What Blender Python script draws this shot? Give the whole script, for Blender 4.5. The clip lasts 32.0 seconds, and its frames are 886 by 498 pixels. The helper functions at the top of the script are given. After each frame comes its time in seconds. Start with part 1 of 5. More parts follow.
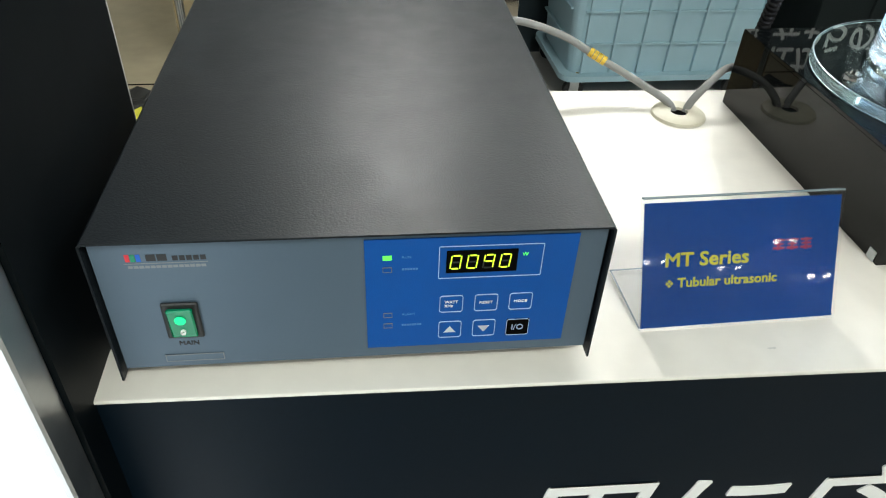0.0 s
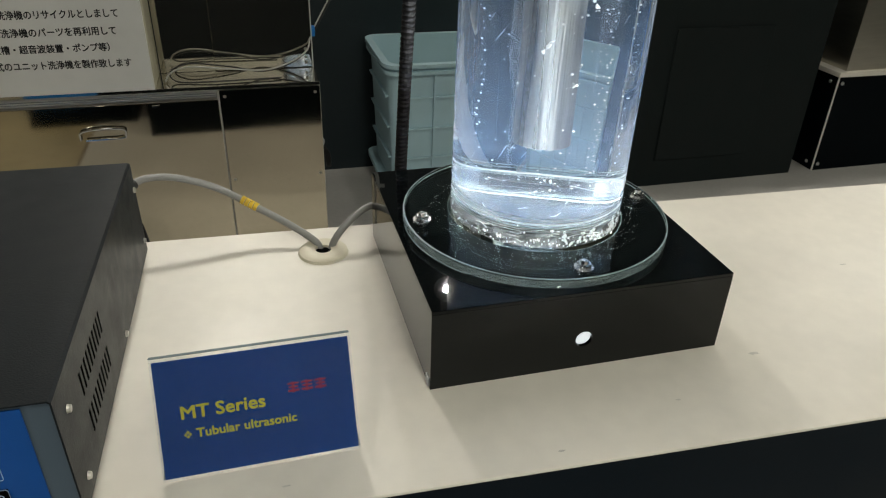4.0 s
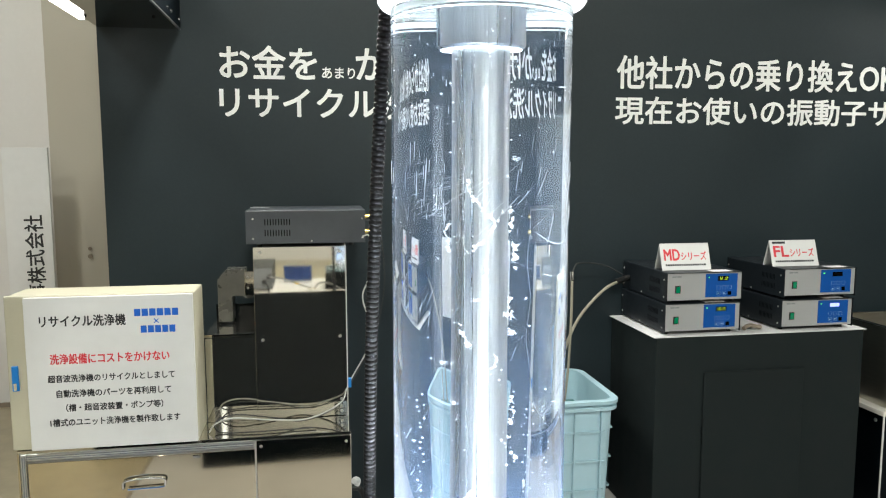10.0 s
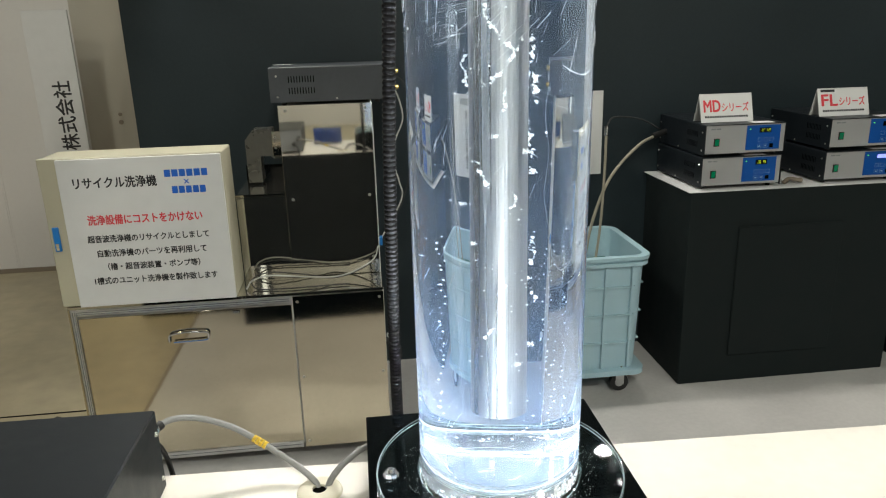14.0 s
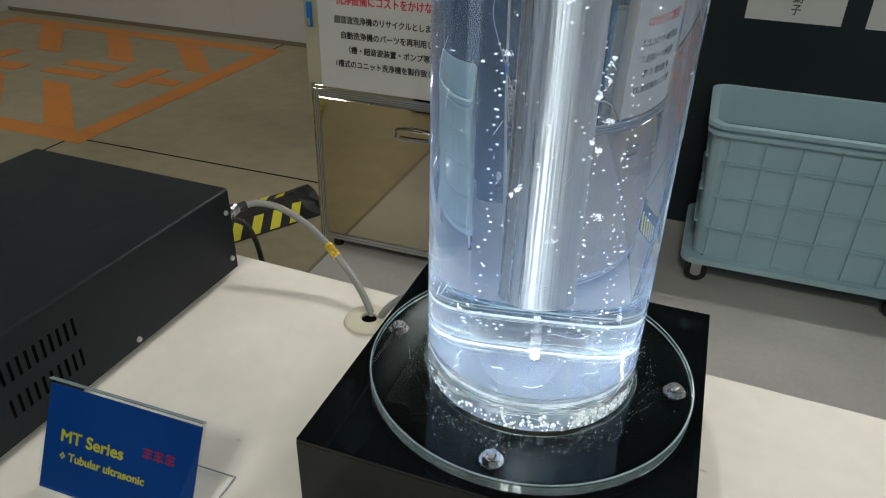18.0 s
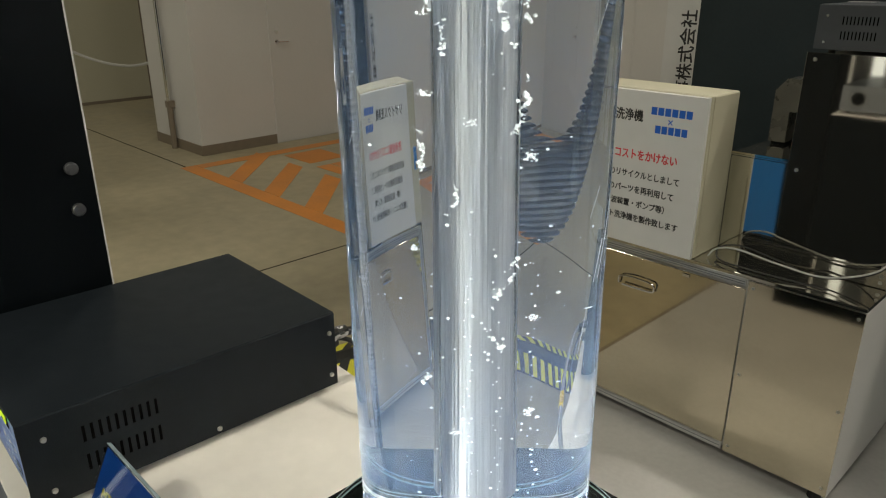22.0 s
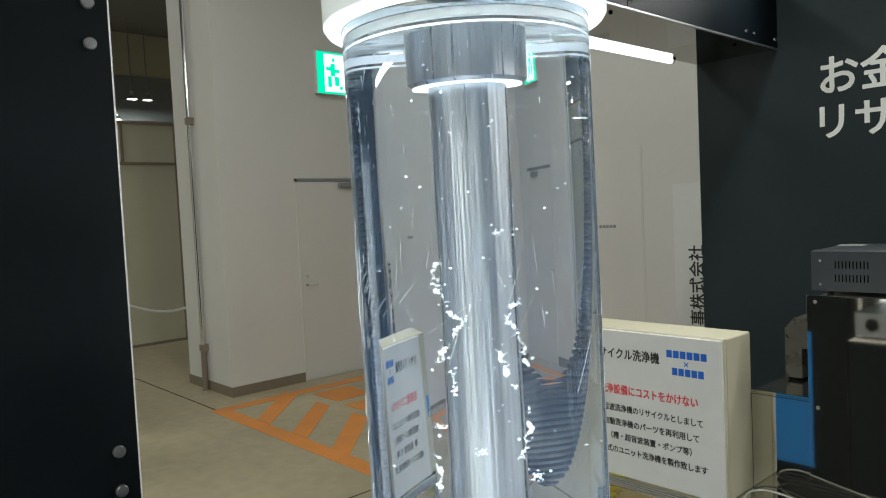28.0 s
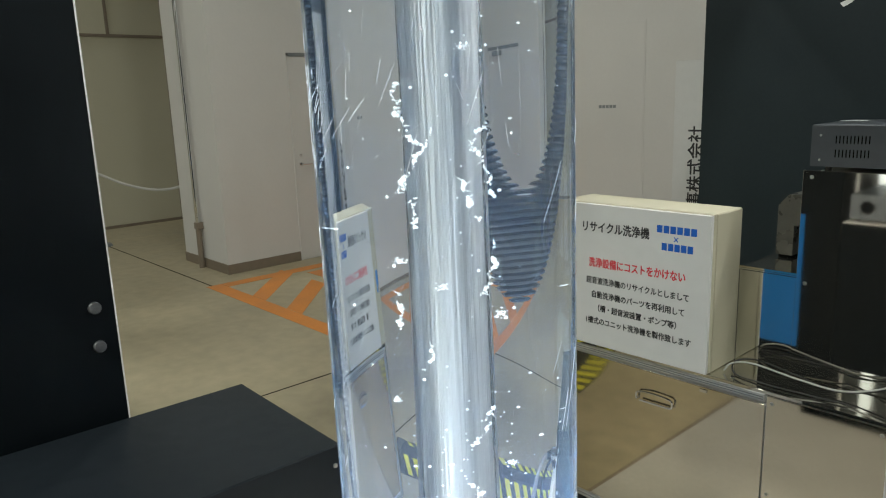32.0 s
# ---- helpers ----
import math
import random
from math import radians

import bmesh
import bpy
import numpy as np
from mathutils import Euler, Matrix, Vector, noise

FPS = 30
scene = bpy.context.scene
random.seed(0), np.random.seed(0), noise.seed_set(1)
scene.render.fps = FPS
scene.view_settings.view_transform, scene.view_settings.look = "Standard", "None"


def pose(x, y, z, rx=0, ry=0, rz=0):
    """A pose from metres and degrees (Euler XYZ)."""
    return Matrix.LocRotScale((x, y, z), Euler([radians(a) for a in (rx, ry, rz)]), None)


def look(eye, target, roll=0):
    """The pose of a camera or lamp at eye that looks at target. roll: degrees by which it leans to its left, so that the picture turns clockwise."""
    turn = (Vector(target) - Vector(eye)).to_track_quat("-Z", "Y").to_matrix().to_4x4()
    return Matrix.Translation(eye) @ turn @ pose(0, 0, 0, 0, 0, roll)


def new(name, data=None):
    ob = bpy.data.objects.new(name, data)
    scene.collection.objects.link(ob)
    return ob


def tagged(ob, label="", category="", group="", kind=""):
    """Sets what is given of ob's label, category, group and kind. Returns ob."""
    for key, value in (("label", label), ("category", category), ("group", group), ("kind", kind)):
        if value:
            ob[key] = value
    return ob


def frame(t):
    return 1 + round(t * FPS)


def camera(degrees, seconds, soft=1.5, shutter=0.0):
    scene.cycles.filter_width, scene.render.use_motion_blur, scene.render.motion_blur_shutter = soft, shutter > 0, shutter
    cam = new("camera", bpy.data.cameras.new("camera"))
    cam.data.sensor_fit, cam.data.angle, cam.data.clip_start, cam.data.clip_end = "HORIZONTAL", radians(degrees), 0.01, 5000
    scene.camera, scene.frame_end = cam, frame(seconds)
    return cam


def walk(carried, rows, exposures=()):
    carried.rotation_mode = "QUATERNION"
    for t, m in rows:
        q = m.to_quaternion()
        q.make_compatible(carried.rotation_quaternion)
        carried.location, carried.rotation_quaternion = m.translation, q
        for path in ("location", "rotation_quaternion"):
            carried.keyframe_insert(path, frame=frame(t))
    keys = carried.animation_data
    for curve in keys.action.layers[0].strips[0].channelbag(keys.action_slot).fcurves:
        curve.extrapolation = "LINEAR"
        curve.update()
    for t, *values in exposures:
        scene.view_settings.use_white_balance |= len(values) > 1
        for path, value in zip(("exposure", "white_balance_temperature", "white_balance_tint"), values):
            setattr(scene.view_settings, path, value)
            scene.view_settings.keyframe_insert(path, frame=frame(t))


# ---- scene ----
cam = camera(63.5, 32.0, 1.15)
PATH = [
    (0, (0.015, 0.018, 1.427), (0.257, 1.572, 0.192), 2.7),
    (0.5, (0.039, 0.016, 1.43), (0.301, 1.567, 0.194), 3.0),
    (1, (0.096, 0.009, 1.438), (0.374, 1.557, 0.202), 2.7),
    (1.5, (0.173, -0.001, 1.439), (0.492, 1.541, 0.205), 2.8),
    (2, (0.229, -0.011, 1.445), (0.603, 1.526, 0.222), 3.2),
    (2.5, (0.285, -0.023, 1.456), (0.696, 1.529, 0.263), 2.8),
    (3, (0.341, -0.041, 1.468), (0.779, 1.541, 0.325), 2.5),
    (3.5, (0.374, -0.062, 1.494), (0.842, 1.557, 0.417), 2.4),
    (4, (0.389, -0.078, 1.521), (0.859, 1.588, 0.519), 1.8),
    (4.5, (0.395, -0.093, 1.538), (0.871, 1.624, 0.63), 1.3),
    (6.5, (0.406, -0.148, 1.645), (0.945, 1.675, 1.023), 0.1),
    (7, (0.391, -0.141, 1.659), (0.96, 1.689, 1.084), -0.1),
    (7.5, (0.393, -0.126, 1.684), (0.938, 1.726, 1.159), -0.2),
    (8, (0.445, -0.125, 1.695), (0.962, 1.751, 1.23), 0.0),
    (8.5, (0.503, -0.135, 1.693), (0.949, 1.778, 1.315), 0.0),
    (9, (0.529, -0.144, 1.715), (0.908, 1.795, 1.403), 0.4),
    (9.5, (0.53, -0.164, 1.716), (0.884, 1.79, 1.473), 0.2),
    (10, (0.538, -0.184, 1.722), (0.869, 1.777, 1.509), -0.1),
    (10.5, (0.537, -0.178, 1.734), (0.852, 1.785, 1.514), -0.2),
    (11, (0.545, -0.179, 1.721), (0.843, 1.785, 1.482), -0.5),
    (11.5, (0.544, -0.169, 1.742), (0.832, 1.785, 1.432), -0.7),
    (12, (0.553, -0.174, 1.724), (0.823, 1.774, 1.361), -1.0),
    (12.5, (0.549, -0.173, 1.709), (0.807, 1.764, 1.285), -1.3),
    (13, (0.555, -0.177, 1.701), (0.794, 1.747, 1.212), -1.6),
    (13.5, (0.561, -0.169, 1.692), (0.788, 1.743, 1.151), -1.6),
    (15.5, (0.572, -0.148, 1.663), (0.742, 1.73, 0.994), -1.6),
    (16, (0.59, -0.137, 1.65), (0.697, 1.732, 0.944), -1.0),
    (16.5, (0.615, -0.071, 1.626), (0.611, 1.78, 0.869), -0.6),
    (17, (0.684, 0.035, 1.602), (0.514, 1.845, 0.769), -0.1),
    (17.5, (0.739, 0.086, 1.596), (0.373, 1.832, 0.692), 0.8),
    (18, (0.847, 0.096, 1.59), (0.277, 1.729, 0.586), 1.6),
    (18.5, (0.922, 0.117, 1.555), (0.217, 1.64, 0.468), 2.9),
    (19, (0.92, 0.169, 1.517), (0.123, 1.613, 0.387), 3.9),
    (19.5, (0.958, 0.207, 1.524), (0.076, 1.6, 0.391), 4.0),
    (20, (1.051, 0.257, 1.544), (0.059, 1.619, 0.466), 3.4),
    (20.5, (1.104, 0.281, 1.57), (-0.021, 1.608, 0.583), 2.8),
    (21, (1.118, 0.285, 1.593), (-0.115, 1.579, 0.696), 1.6),
    (21.5, (1.127, 0.285, 1.621), (-0.178, 1.571, 0.82), 0.6),
    (22, (1.138, 0.283, 1.649), (-0.213, 1.576, 0.941), -0.2),
    (22.5, (1.143, 0.279, 1.671), (-0.234, 1.585, 1.039), -0.6),
    (23, (1.158, 0.275, 1.684), (-0.238, 1.595, 1.127), -1.2),
    (23.5, (1.161, 0.279, 1.695), (-0.25, 1.608, 1.199), -1.6),
    (24, (1.168, 0.268, 1.705), (-0.253, 1.601, 1.255), -1.8),
    (24.5, (1.175, 0.262, 1.714), (-0.254, 1.606, 1.322), -2.1),
    (25, (1.185, 0.271, 1.725), (-0.253, 1.618, 1.383), -2.1),
    (25.5, (1.19, 0.261, 1.732), (-0.253, 1.613, 1.434), -2.1),
    (26, (1.194, 0.247, 1.738), (-0.254, 1.603, 1.483), -2.2),
    (26.5, (1.199, 0.247, 1.746), (-0.26, 1.599, 1.537), -2.5),
    (28.5, (1.209, 0.232, 1.758), (-0.275, 1.569, 1.667), -2.7),
    (29, (1.199, 0.245, 1.751), (-0.28, 1.586, 1.634), -2.3),
    (29.5, (1.201, 0.26, 1.743), (-0.273, 1.601, 1.577), -2.2),
    (30, (1.2, 0.269, 1.729), (-0.262, 1.615, 1.497), -2.0),
    (30.5, (1.198, 0.279, 1.716), (-0.26, 1.618, 1.425), -2.0),
    (31, (1.201, 0.277, 1.71), (-0.255, 1.604, 1.368), -2.0),
    (31.5, (1.195, 0.282, 1.704), (-0.261, 1.599, 1.322), -2.0),
    (32, (1.195, 0.287, 1.701), (-0.262, 1.592, 1.285), -2.0),
]
EXPOSURES = [
    (0, 0.16, 6300, 6), (1, -0.1, 6450, 8), (2, -0.4, 6550, 9), (4, -0.72, 6950, 8), (6.5, -0.2, 6650, 8), (8.5, 0.35, 6550, 8), (10, 0.82, 6450, 8), (12, 0.8, 6450, 8), (13, 0.4, 6650, 8),
    (16, -0.15, 6700, 8), (17, -0.4, 6650, 8), (18, -0.8, 6550, 8), (19, -1.02, 6550, 8), (20, -1.16, 7050, 8), (22, -0.52, 7150, 8), (23.5, -0.13, 6850, 8), (25, 0.0, 6400, 6), (26, 0.0, 6350, 6), (29, 0.0, 6300, 5), (32, 0.0, 6350, 5),
]
walk(cam, [(t, look(eye, target, roll)) for t, eye, target, roll in PATH], EXPOSURES)
HIGH_BAY, HALL_BAY, ARM_SPOT, BASE_LED = 105.0, 44.0, 11.5, 1.22

# ---- world and large lights ----
world = bpy.data.worlds.new("hall_air")
scene.world = world
world.use_nodes = True
world.node_tree.nodes["Background"].inputs[0].default_value = (0.55, 0.56, 0.6, 1)
world.node_tree.nodes["Background"].inputs[1].default_value = 0.05


def lamp(name, m, energy, sx, sy, color=(0.96, 1.0, 0.94), shape="RECTANGLE"):
    d = bpy.data.lights.new(name, "AREA")
    d.energy, d.shape, d.size, d.size_y, d.color = energy, shape, sx, sy, color
    ob = new(name, d)
    ob.matrix_world = m
    return ob


# ---- materials ----
MATS = {}


def mat(name, color, rough=0.5, metal=0.0, var=0.08, scale=18.0, fine=220.0, bump=0.0, bump_scale=400.0, rvar=0.1, coat=0.0, spec=0.5, stretch=None, random_hue=0.0):
    """A surface with colour variation at two scales, uneven gloss and fine relief."""
    m = bpy.data.materials.new(name)
    m.use_nodes = True
    nt = m.node_tree
    b = nt.nodes["Principled BSDF"]
    tc = nt.nodes.new("ShaderNodeTexCoord")
    src = tc.outputs["Object"]
    if stretch:
        mp = nt.nodes.new("ShaderNodeMapping")
        mp.inputs["Scale"].default_value = stretch
        nt.links.new(src, mp.inputs[0])
        src = mp.outputs[0]
    n1, n2 = nt.nodes.new("ShaderNodeTexNoise"), nt.nodes.new("ShaderNodeTexNoise")
    n1.inputs["Scale"].default_value, n2.inputs["Scale"].default_value = scale, fine
    n1.inputs["Detail"].default_value, n2.inputs["Detail"].default_value = 4, 3
    for n in (n1, n2):
        nt.links.new(src, n.inputs["Vector"])
    add = nt.nodes.new("ShaderNodeMath")
    add.operation = "MULTIPLY_ADD"
    nt.links.new(n2.outputs[0], add.inputs[0])
    add.inputs[1].default_value = 0.4
    nt.links.new(n1.outputs[0], add.inputs[2])
    ramp = nt.nodes.new("ShaderNodeMapRange")
    ramp.inputs["From Min"].default_value, ramp.inputs["From Max"].default_value = 0.4, 1.0
    ramp.inputs["To Min"].default_value, ramp.inputs["To Max"].default_value = 1 - var, 1 + var
    nt.links.new(add.outputs[0], ramp.inputs["Value"])
    mul = nt.nodes.new("ShaderNodeVectorMath")
    mul.operation = "SCALE"
    mul.inputs[0].default_value = color[:3]
    nt.links.new(ramp.outputs[0], mul.inputs["Scale"])
    nt.links.new(mul.outputs[0], b.inputs["Base Color"])
    rr = nt.nodes.new("ShaderNodeMapRange")
    rr.inputs["From Min"].default_value, rr.inputs["From Max"].default_value = 0.3, 0.7
    rr.inputs["To Min"].default_value, rr.inputs["To Max"].default_value = max(0.01, rough * (1 - rvar)), min(1, rough * (1 + rvar))
    nt.links.new(n1.outputs[0], rr.inputs["Value"])
    nt.links.new(rr.outputs[0], b.inputs["Roughness"])
    b.inputs["Metallic"].default_value = metal
    b.inputs["Coat Weight"].default_value = coat
    b.inputs["Specular IOR Level"].default_value = spec
    if bump:
        n3, bp = nt.nodes.new("ShaderNodeTexNoise"), nt.nodes.new("ShaderNodeBump")
        n3.inputs["Scale"].default_value = bump_scale
        nt.links.new(src, n3.inputs["Vector"])
        bp.inputs["Strength"].default_value, bp.inputs["Distance"].default_value = bump, 0.002
        nt.links.new(n3.outputs[0], bp.inputs["Height"])
        nt.links.new(bp.outputs[0], b.inputs["Normal"])
    MATS[name] = m
    return m


def glass(name, ior, color=(1, 1, 1), rough=0.0, bump=0.0, bump_scale=30.0):
    m = bpy.data.materials.new(name)
    m.use_nodes = True
    nt = m.node_tree
    nt.nodes.clear()
    g, out = nt.nodes.new("ShaderNodeBsdfGlass"), nt.nodes.new("ShaderNodeOutputMaterial")
    g.inputs["Color"].default_value, g.inputs["IOR"].default_value, g.inputs["Roughness"].default_value = (*color, 1), ior, rough
    nt.links.new(g.outputs[0], out.inputs[0])
    if bump:
        n3, bp, tc = nt.nodes.new("ShaderNodeTexNoise"), nt.nodes.new("ShaderNodeBump"), nt.nodes.new("ShaderNodeTexCoord")
        n3.inputs["Scale"].default_value = bump_scale
        nt.links.new(tc.outputs["Object"], n3.inputs["Vector"])
        bp.inputs["Strength"].default_value, bp.inputs["Distance"].default_value = bump, 0.001
        nt.links.new(n3.outputs[0], bp.inputs["Height"])
        nt.links.new(bp.outputs[0], g.inputs["Normal"])
    MATS[name] = m
    return m


def glow(name, color, strength):
    m = bpy.data.materials.new(name)
    m.use_nodes = True
    b = m.node_tree.nodes["Principled BSDF"]
    b.inputs["Base Color"].default_value = (*color, 1)
    b.inputs["Emission Color"].default_value, b.inputs["Emission Strength"].default_value = (*color, 1), strength
    MATS[name] = m
    return m


BLACK_PANEL = mat("black_panel", (0.0011, 0.0028, 0.0043), 0.5, var=0.25, scale=3, rvar=0.2, spec=0.06)
SATIN_BLACK = mat("satin_black", (0.0009, 0.0023, 0.0034), 0.48, var=0.25, scale=3, rvar=0.2, spec=0.12)
NAVY_FRONT = mat("navy_front", (0.0016, 0.0054, 0.0104), 0.45, var=0.25, scale=3, rvar=0.2, spec=0.1)
BLACK_WALL = mat("black_wall", (0.015, 0.0235, 0.028), 0.45, var=0.2, scale=1.5, fine=90, rvar=0.15, bump=0.05, bump_scale=300, spec=0.3)
BLACK_CLOTH = mat("black_cloth", (0.0066, 0.0108, 0.0112), 0.8, spec=0.25, var=0.25, scale=6, bump=0.2, bump_scale=900)
BLACK_GLOSS = mat("black_acrylic", (0.003, 0.004, 0.0045), 0.02, var=0.1, rvar=0.4, spec=0.27)
WHITE_TOP = mat("white_laminate", (0.74, 0.695, 0.63), 0.42, var=0.09, scale=6, fine=40, rvar=0.2)
WHITE_PAPER = mat("white_paper", (0.62, 0.615, 0.61), 0.55, var=0.03)
WHITE_PAINT = mat("white_paint", (0.6, 0.58, 0.562), 0.6, var=0.04, scale=1.2, fine=40, bump=0.1, bump_scale=250)
BEIGE_PANEL = mat("beige_panel", (0.4, 0.365, 0.3), 0.55, var=0.06, scale=1.5)
CREAM_PAINT = mat("cream_paint", (0.46, 0.43, 0.325), 0.45, var=0.04, scale=8)
DARK_STEEL = mat("dark_enamel", (0.0102, 0.0132, 0.0164), 0.37, var=0.14, scale=30, bump=0.14, bump_scale=560, rvar=0.15, spec=0.15)
GREY_ENAMEL = mat("grey_enamel", (0.045, 0.05, 0.058), 0.4, var=0.1, scale=30, bump=0.15, bump_scale=480)
SILVER_FACE = mat("silver_face", (0.09, 0.128, 0.172), 0.42, metal=0.35, var=0.05, scale=8, fine=500)
GREY_FACE = mat("grey_face", (0.36, 0.36, 0.36), 0.45, metal=0.2, var=0.05, scale=8)
BLUE_KEYPAD = mat("blue_keypad", (0.002, 0.07, 0.31), 0.4, var=0.05, scale=20, bump=0.1, bump_scale=900, spec=0.25)
BLUE_CARD = mat("blue_card", (0.001, 0.042, 0.215), 0.5, var=0.16, scale=9, spec=0.15)
STAINLESS = mat("stainless", (0.66, 0.59, 0.46), 0.06, metal=1.0, var=0.04, scale=3, fine=60, rvar=0.35)
MIRROR_STEEL = mat("mirror_steel", (0.62, 0.6, 0.54), 0.04, metal=0.975, var=0.05, scale=3, rvar=0.4)
# Upright colour streaks: brush marks that also imitate the rod's streaked highlights.
ROD_STEEL = mat("rod_steel", (0.4, 0.42, 0.445), 0.32, metal=1.0, var=0.25, scale=110, fine=520, rvar=0.35, bump=0.36, bump_scale=420, stretch=(1, 1, 0.01))
rod_nodes = ROD_STEEL.node_tree
tangent = rod_nodes.nodes.new("ShaderNodeTangent")
tangent.direction_type, tangent.axis = "RADIAL", "Z"
rod_bsdf = rod_nodes.nodes["Principled BSDF"]
rod_bsdf.inputs["Anisotropic"].default_value, rod_bsdf.inputs["Anisotropic Rotation"].default_value = 0.93, 0.25
rod_nodes.links.new(tangent.outputs[0], rod_bsdf.inputs["Tangent"])
BRUSHED = mat("brushed_steel", (0.62, 0.59, 0.52), 0.34, metal=1.0, var=0.08, scale=6, fine=200, stretch=(1, 1, 12))
CHROME = mat("chrome", (0.75, 0.75, 0.76), 0.12, metal=1.0, var=0.03)
BRASS = mat("brass", (0.75, 0.55, 0.2), 0.25, metal=1.0, var=0.1)
GOLD_TAPE = mat("gold_label", (0.75, 0.5, 0.06), 0.3, metal=0.4, var=0.2, scale=120)
ALUMINIUM = mat("aluminium", (0.6, 0.6, 0.6), 0.35, metal=1.0, var=0.05, stretch=(1, 1, 6))
CABLE_GREY = mat("grey_cable", (0.24, 0.235, 0.23), 0.5, var=0.08, scale=60)
CABLE_WHITE = mat("white_cable", (0.68, 0.67, 0.65), 0.45, var=0.05)
CABLE_TAN = mat("tan_cable", (0.3, 0.27, 0.21), 0.5, var=0.08)
RUBBER = mat("black_rubber", (0.012, 0.012, 0.012), 0.5, var=0.2)
HOSE_BLACK = mat("hose_plastic", (0.008, 0.008, 0.009), 0.5, var=0.15, spec=0.07)
STUD_STEEL = mat("stud_steel", (0.17, 0.17, 0.175), 0.4, metal=0.9, var=0.12, scale=200)
SCREW_STEEL = mat("screw_steel", (0.55, 0.54, 0.5), 0.3, metal=0.85, var=0.05)
CREAM_PLASTIC = mat("cream_plastic", (0.62, 0.57, 0.45), 0.45, var=0.04)
CRATE_BLUE = mat("crate_blue", (0.37, 0.53, 0.6), 0.42, var=0.06, scale=6, bump=0.05, bump_scale=300)
INK_BLACK = mat("black_ink", (0.012, 0.012, 0.014), 0.5, var=0.1)
INK_WHITE = mat("white_vinyl", (0.88, 0.875, 0.865), 0.5, var=0.03)
INK_RED = mat("red_ink", (0.62, 0.03, 0.045), 0.5, var=0.05)
CARD_RED = mat("card_red", (0.3, 0.008, 0.05), 0.5, var=0.08)
INK_BLUE = mat("blue_ink", (0.01, 0.11, 0.52), 0.5, var=0.05)
INK_YELLOW = mat("yellow_ink", (0.5, 0.46, 0.03), 0.45, var=0.05)
CAPTION = mat("caption_ink", (0.09, 0.2, 0.44), 0.5, var=0.05)
KEY_LINE = mat("key_line", (0.4, 0.5, 0.68), 0.5, var=0.05)
INK_GREY = mat("grey_ink", (0.2, 0.21, 0.22), 0.5, var=0.1)
SCUFF = mat("grey_scuff", (0.54, 0.51, 0.47), 0.6, var=0.2, scale=300)
UNLIT = mat("unlit_segment", (0.02, 0.022, 0.02), 0.5, var=0.1)
BEAM_GLOSS = mat("polished_soffit", (0.3, 0.285, 0.26), 0.05, metal=1.0, var=0.05, scale=2, rvar=0.4)
SLOT_DARK = mat("slot_dark", (0.0025, 0.0025, 0.0025), 0.9, var=0.1, spec=0.02)
GREEN_ROCKER = mat("green_rocker", (0.0, 0.2, 0.09), 0.2, var=0.1)
CONCRETE = mat("concrete", (0.365, 0.312, 0.21), 0.42, var=0.34, scale=0.9, fine=9, rvar=0.25, bump=0.08, bump_scale=60)
BOOTH_FLOOR = mat("grey_vinyl", (0.43, 0.415, 0.4), 0.5, var=0.13, scale=2.6, fine=50, rvar=0.2)
ORANGE_PAINT = mat("orange_paint", (0.66, 0.24, 0.045), 0.5, var=0.15, scale=3, fine=40)
HAZARD_YELLOW = mat("hazard_yellow", (0.72, 0.66, 0.05), 0.5, var=0.08)
CEILING_DARK = mat("ceiling_grey", (0.15, 0.145, 0.135), 0.8, var=0.15, scale=1)
PARTITION = mat("partition_cream", (0.5, 0.47, 0.36), 0.6, var=0.05, scale=0.8)
SKIRTING = mat("brown_skirting", (0.2, 0.16, 0.12), 0.5, var=0.08)
BLUE_FILM = mat("blue_film", (0.01, 0.2, 0.6), 0.4, var=0.08)
BUBBLE_WHITE = mat("bubble_white", (0.9, 0.93, 0.95), 0.25, var=0.03)
SCRATCH_PALE = mat("pale_scratch", (0.64, 0.68, 0.72), 0.3, var=0.1)
BAR_PALE = mat("pale_bar", (0.5, 0.55, 0.57), 0.3, var=0.2, scale=40)
CUT_EDGE = mat("cut_edge", (0.2, 0.25, 0.27), 0.25, var=0.3, scale=40)
DUCT = mat("smoked_duct", (0.13, 0.125, 0.11), 0.28, metal=0.5, var=0.15, scale=20)
WIRE_GREY = mat("wire_grey", (0.42, 0.41, 0.39), 0.5, var=0.05)
FROST = mat("frosted_acrylic", (0.82, 0.86, 0.88), 0.35, var=0.05)
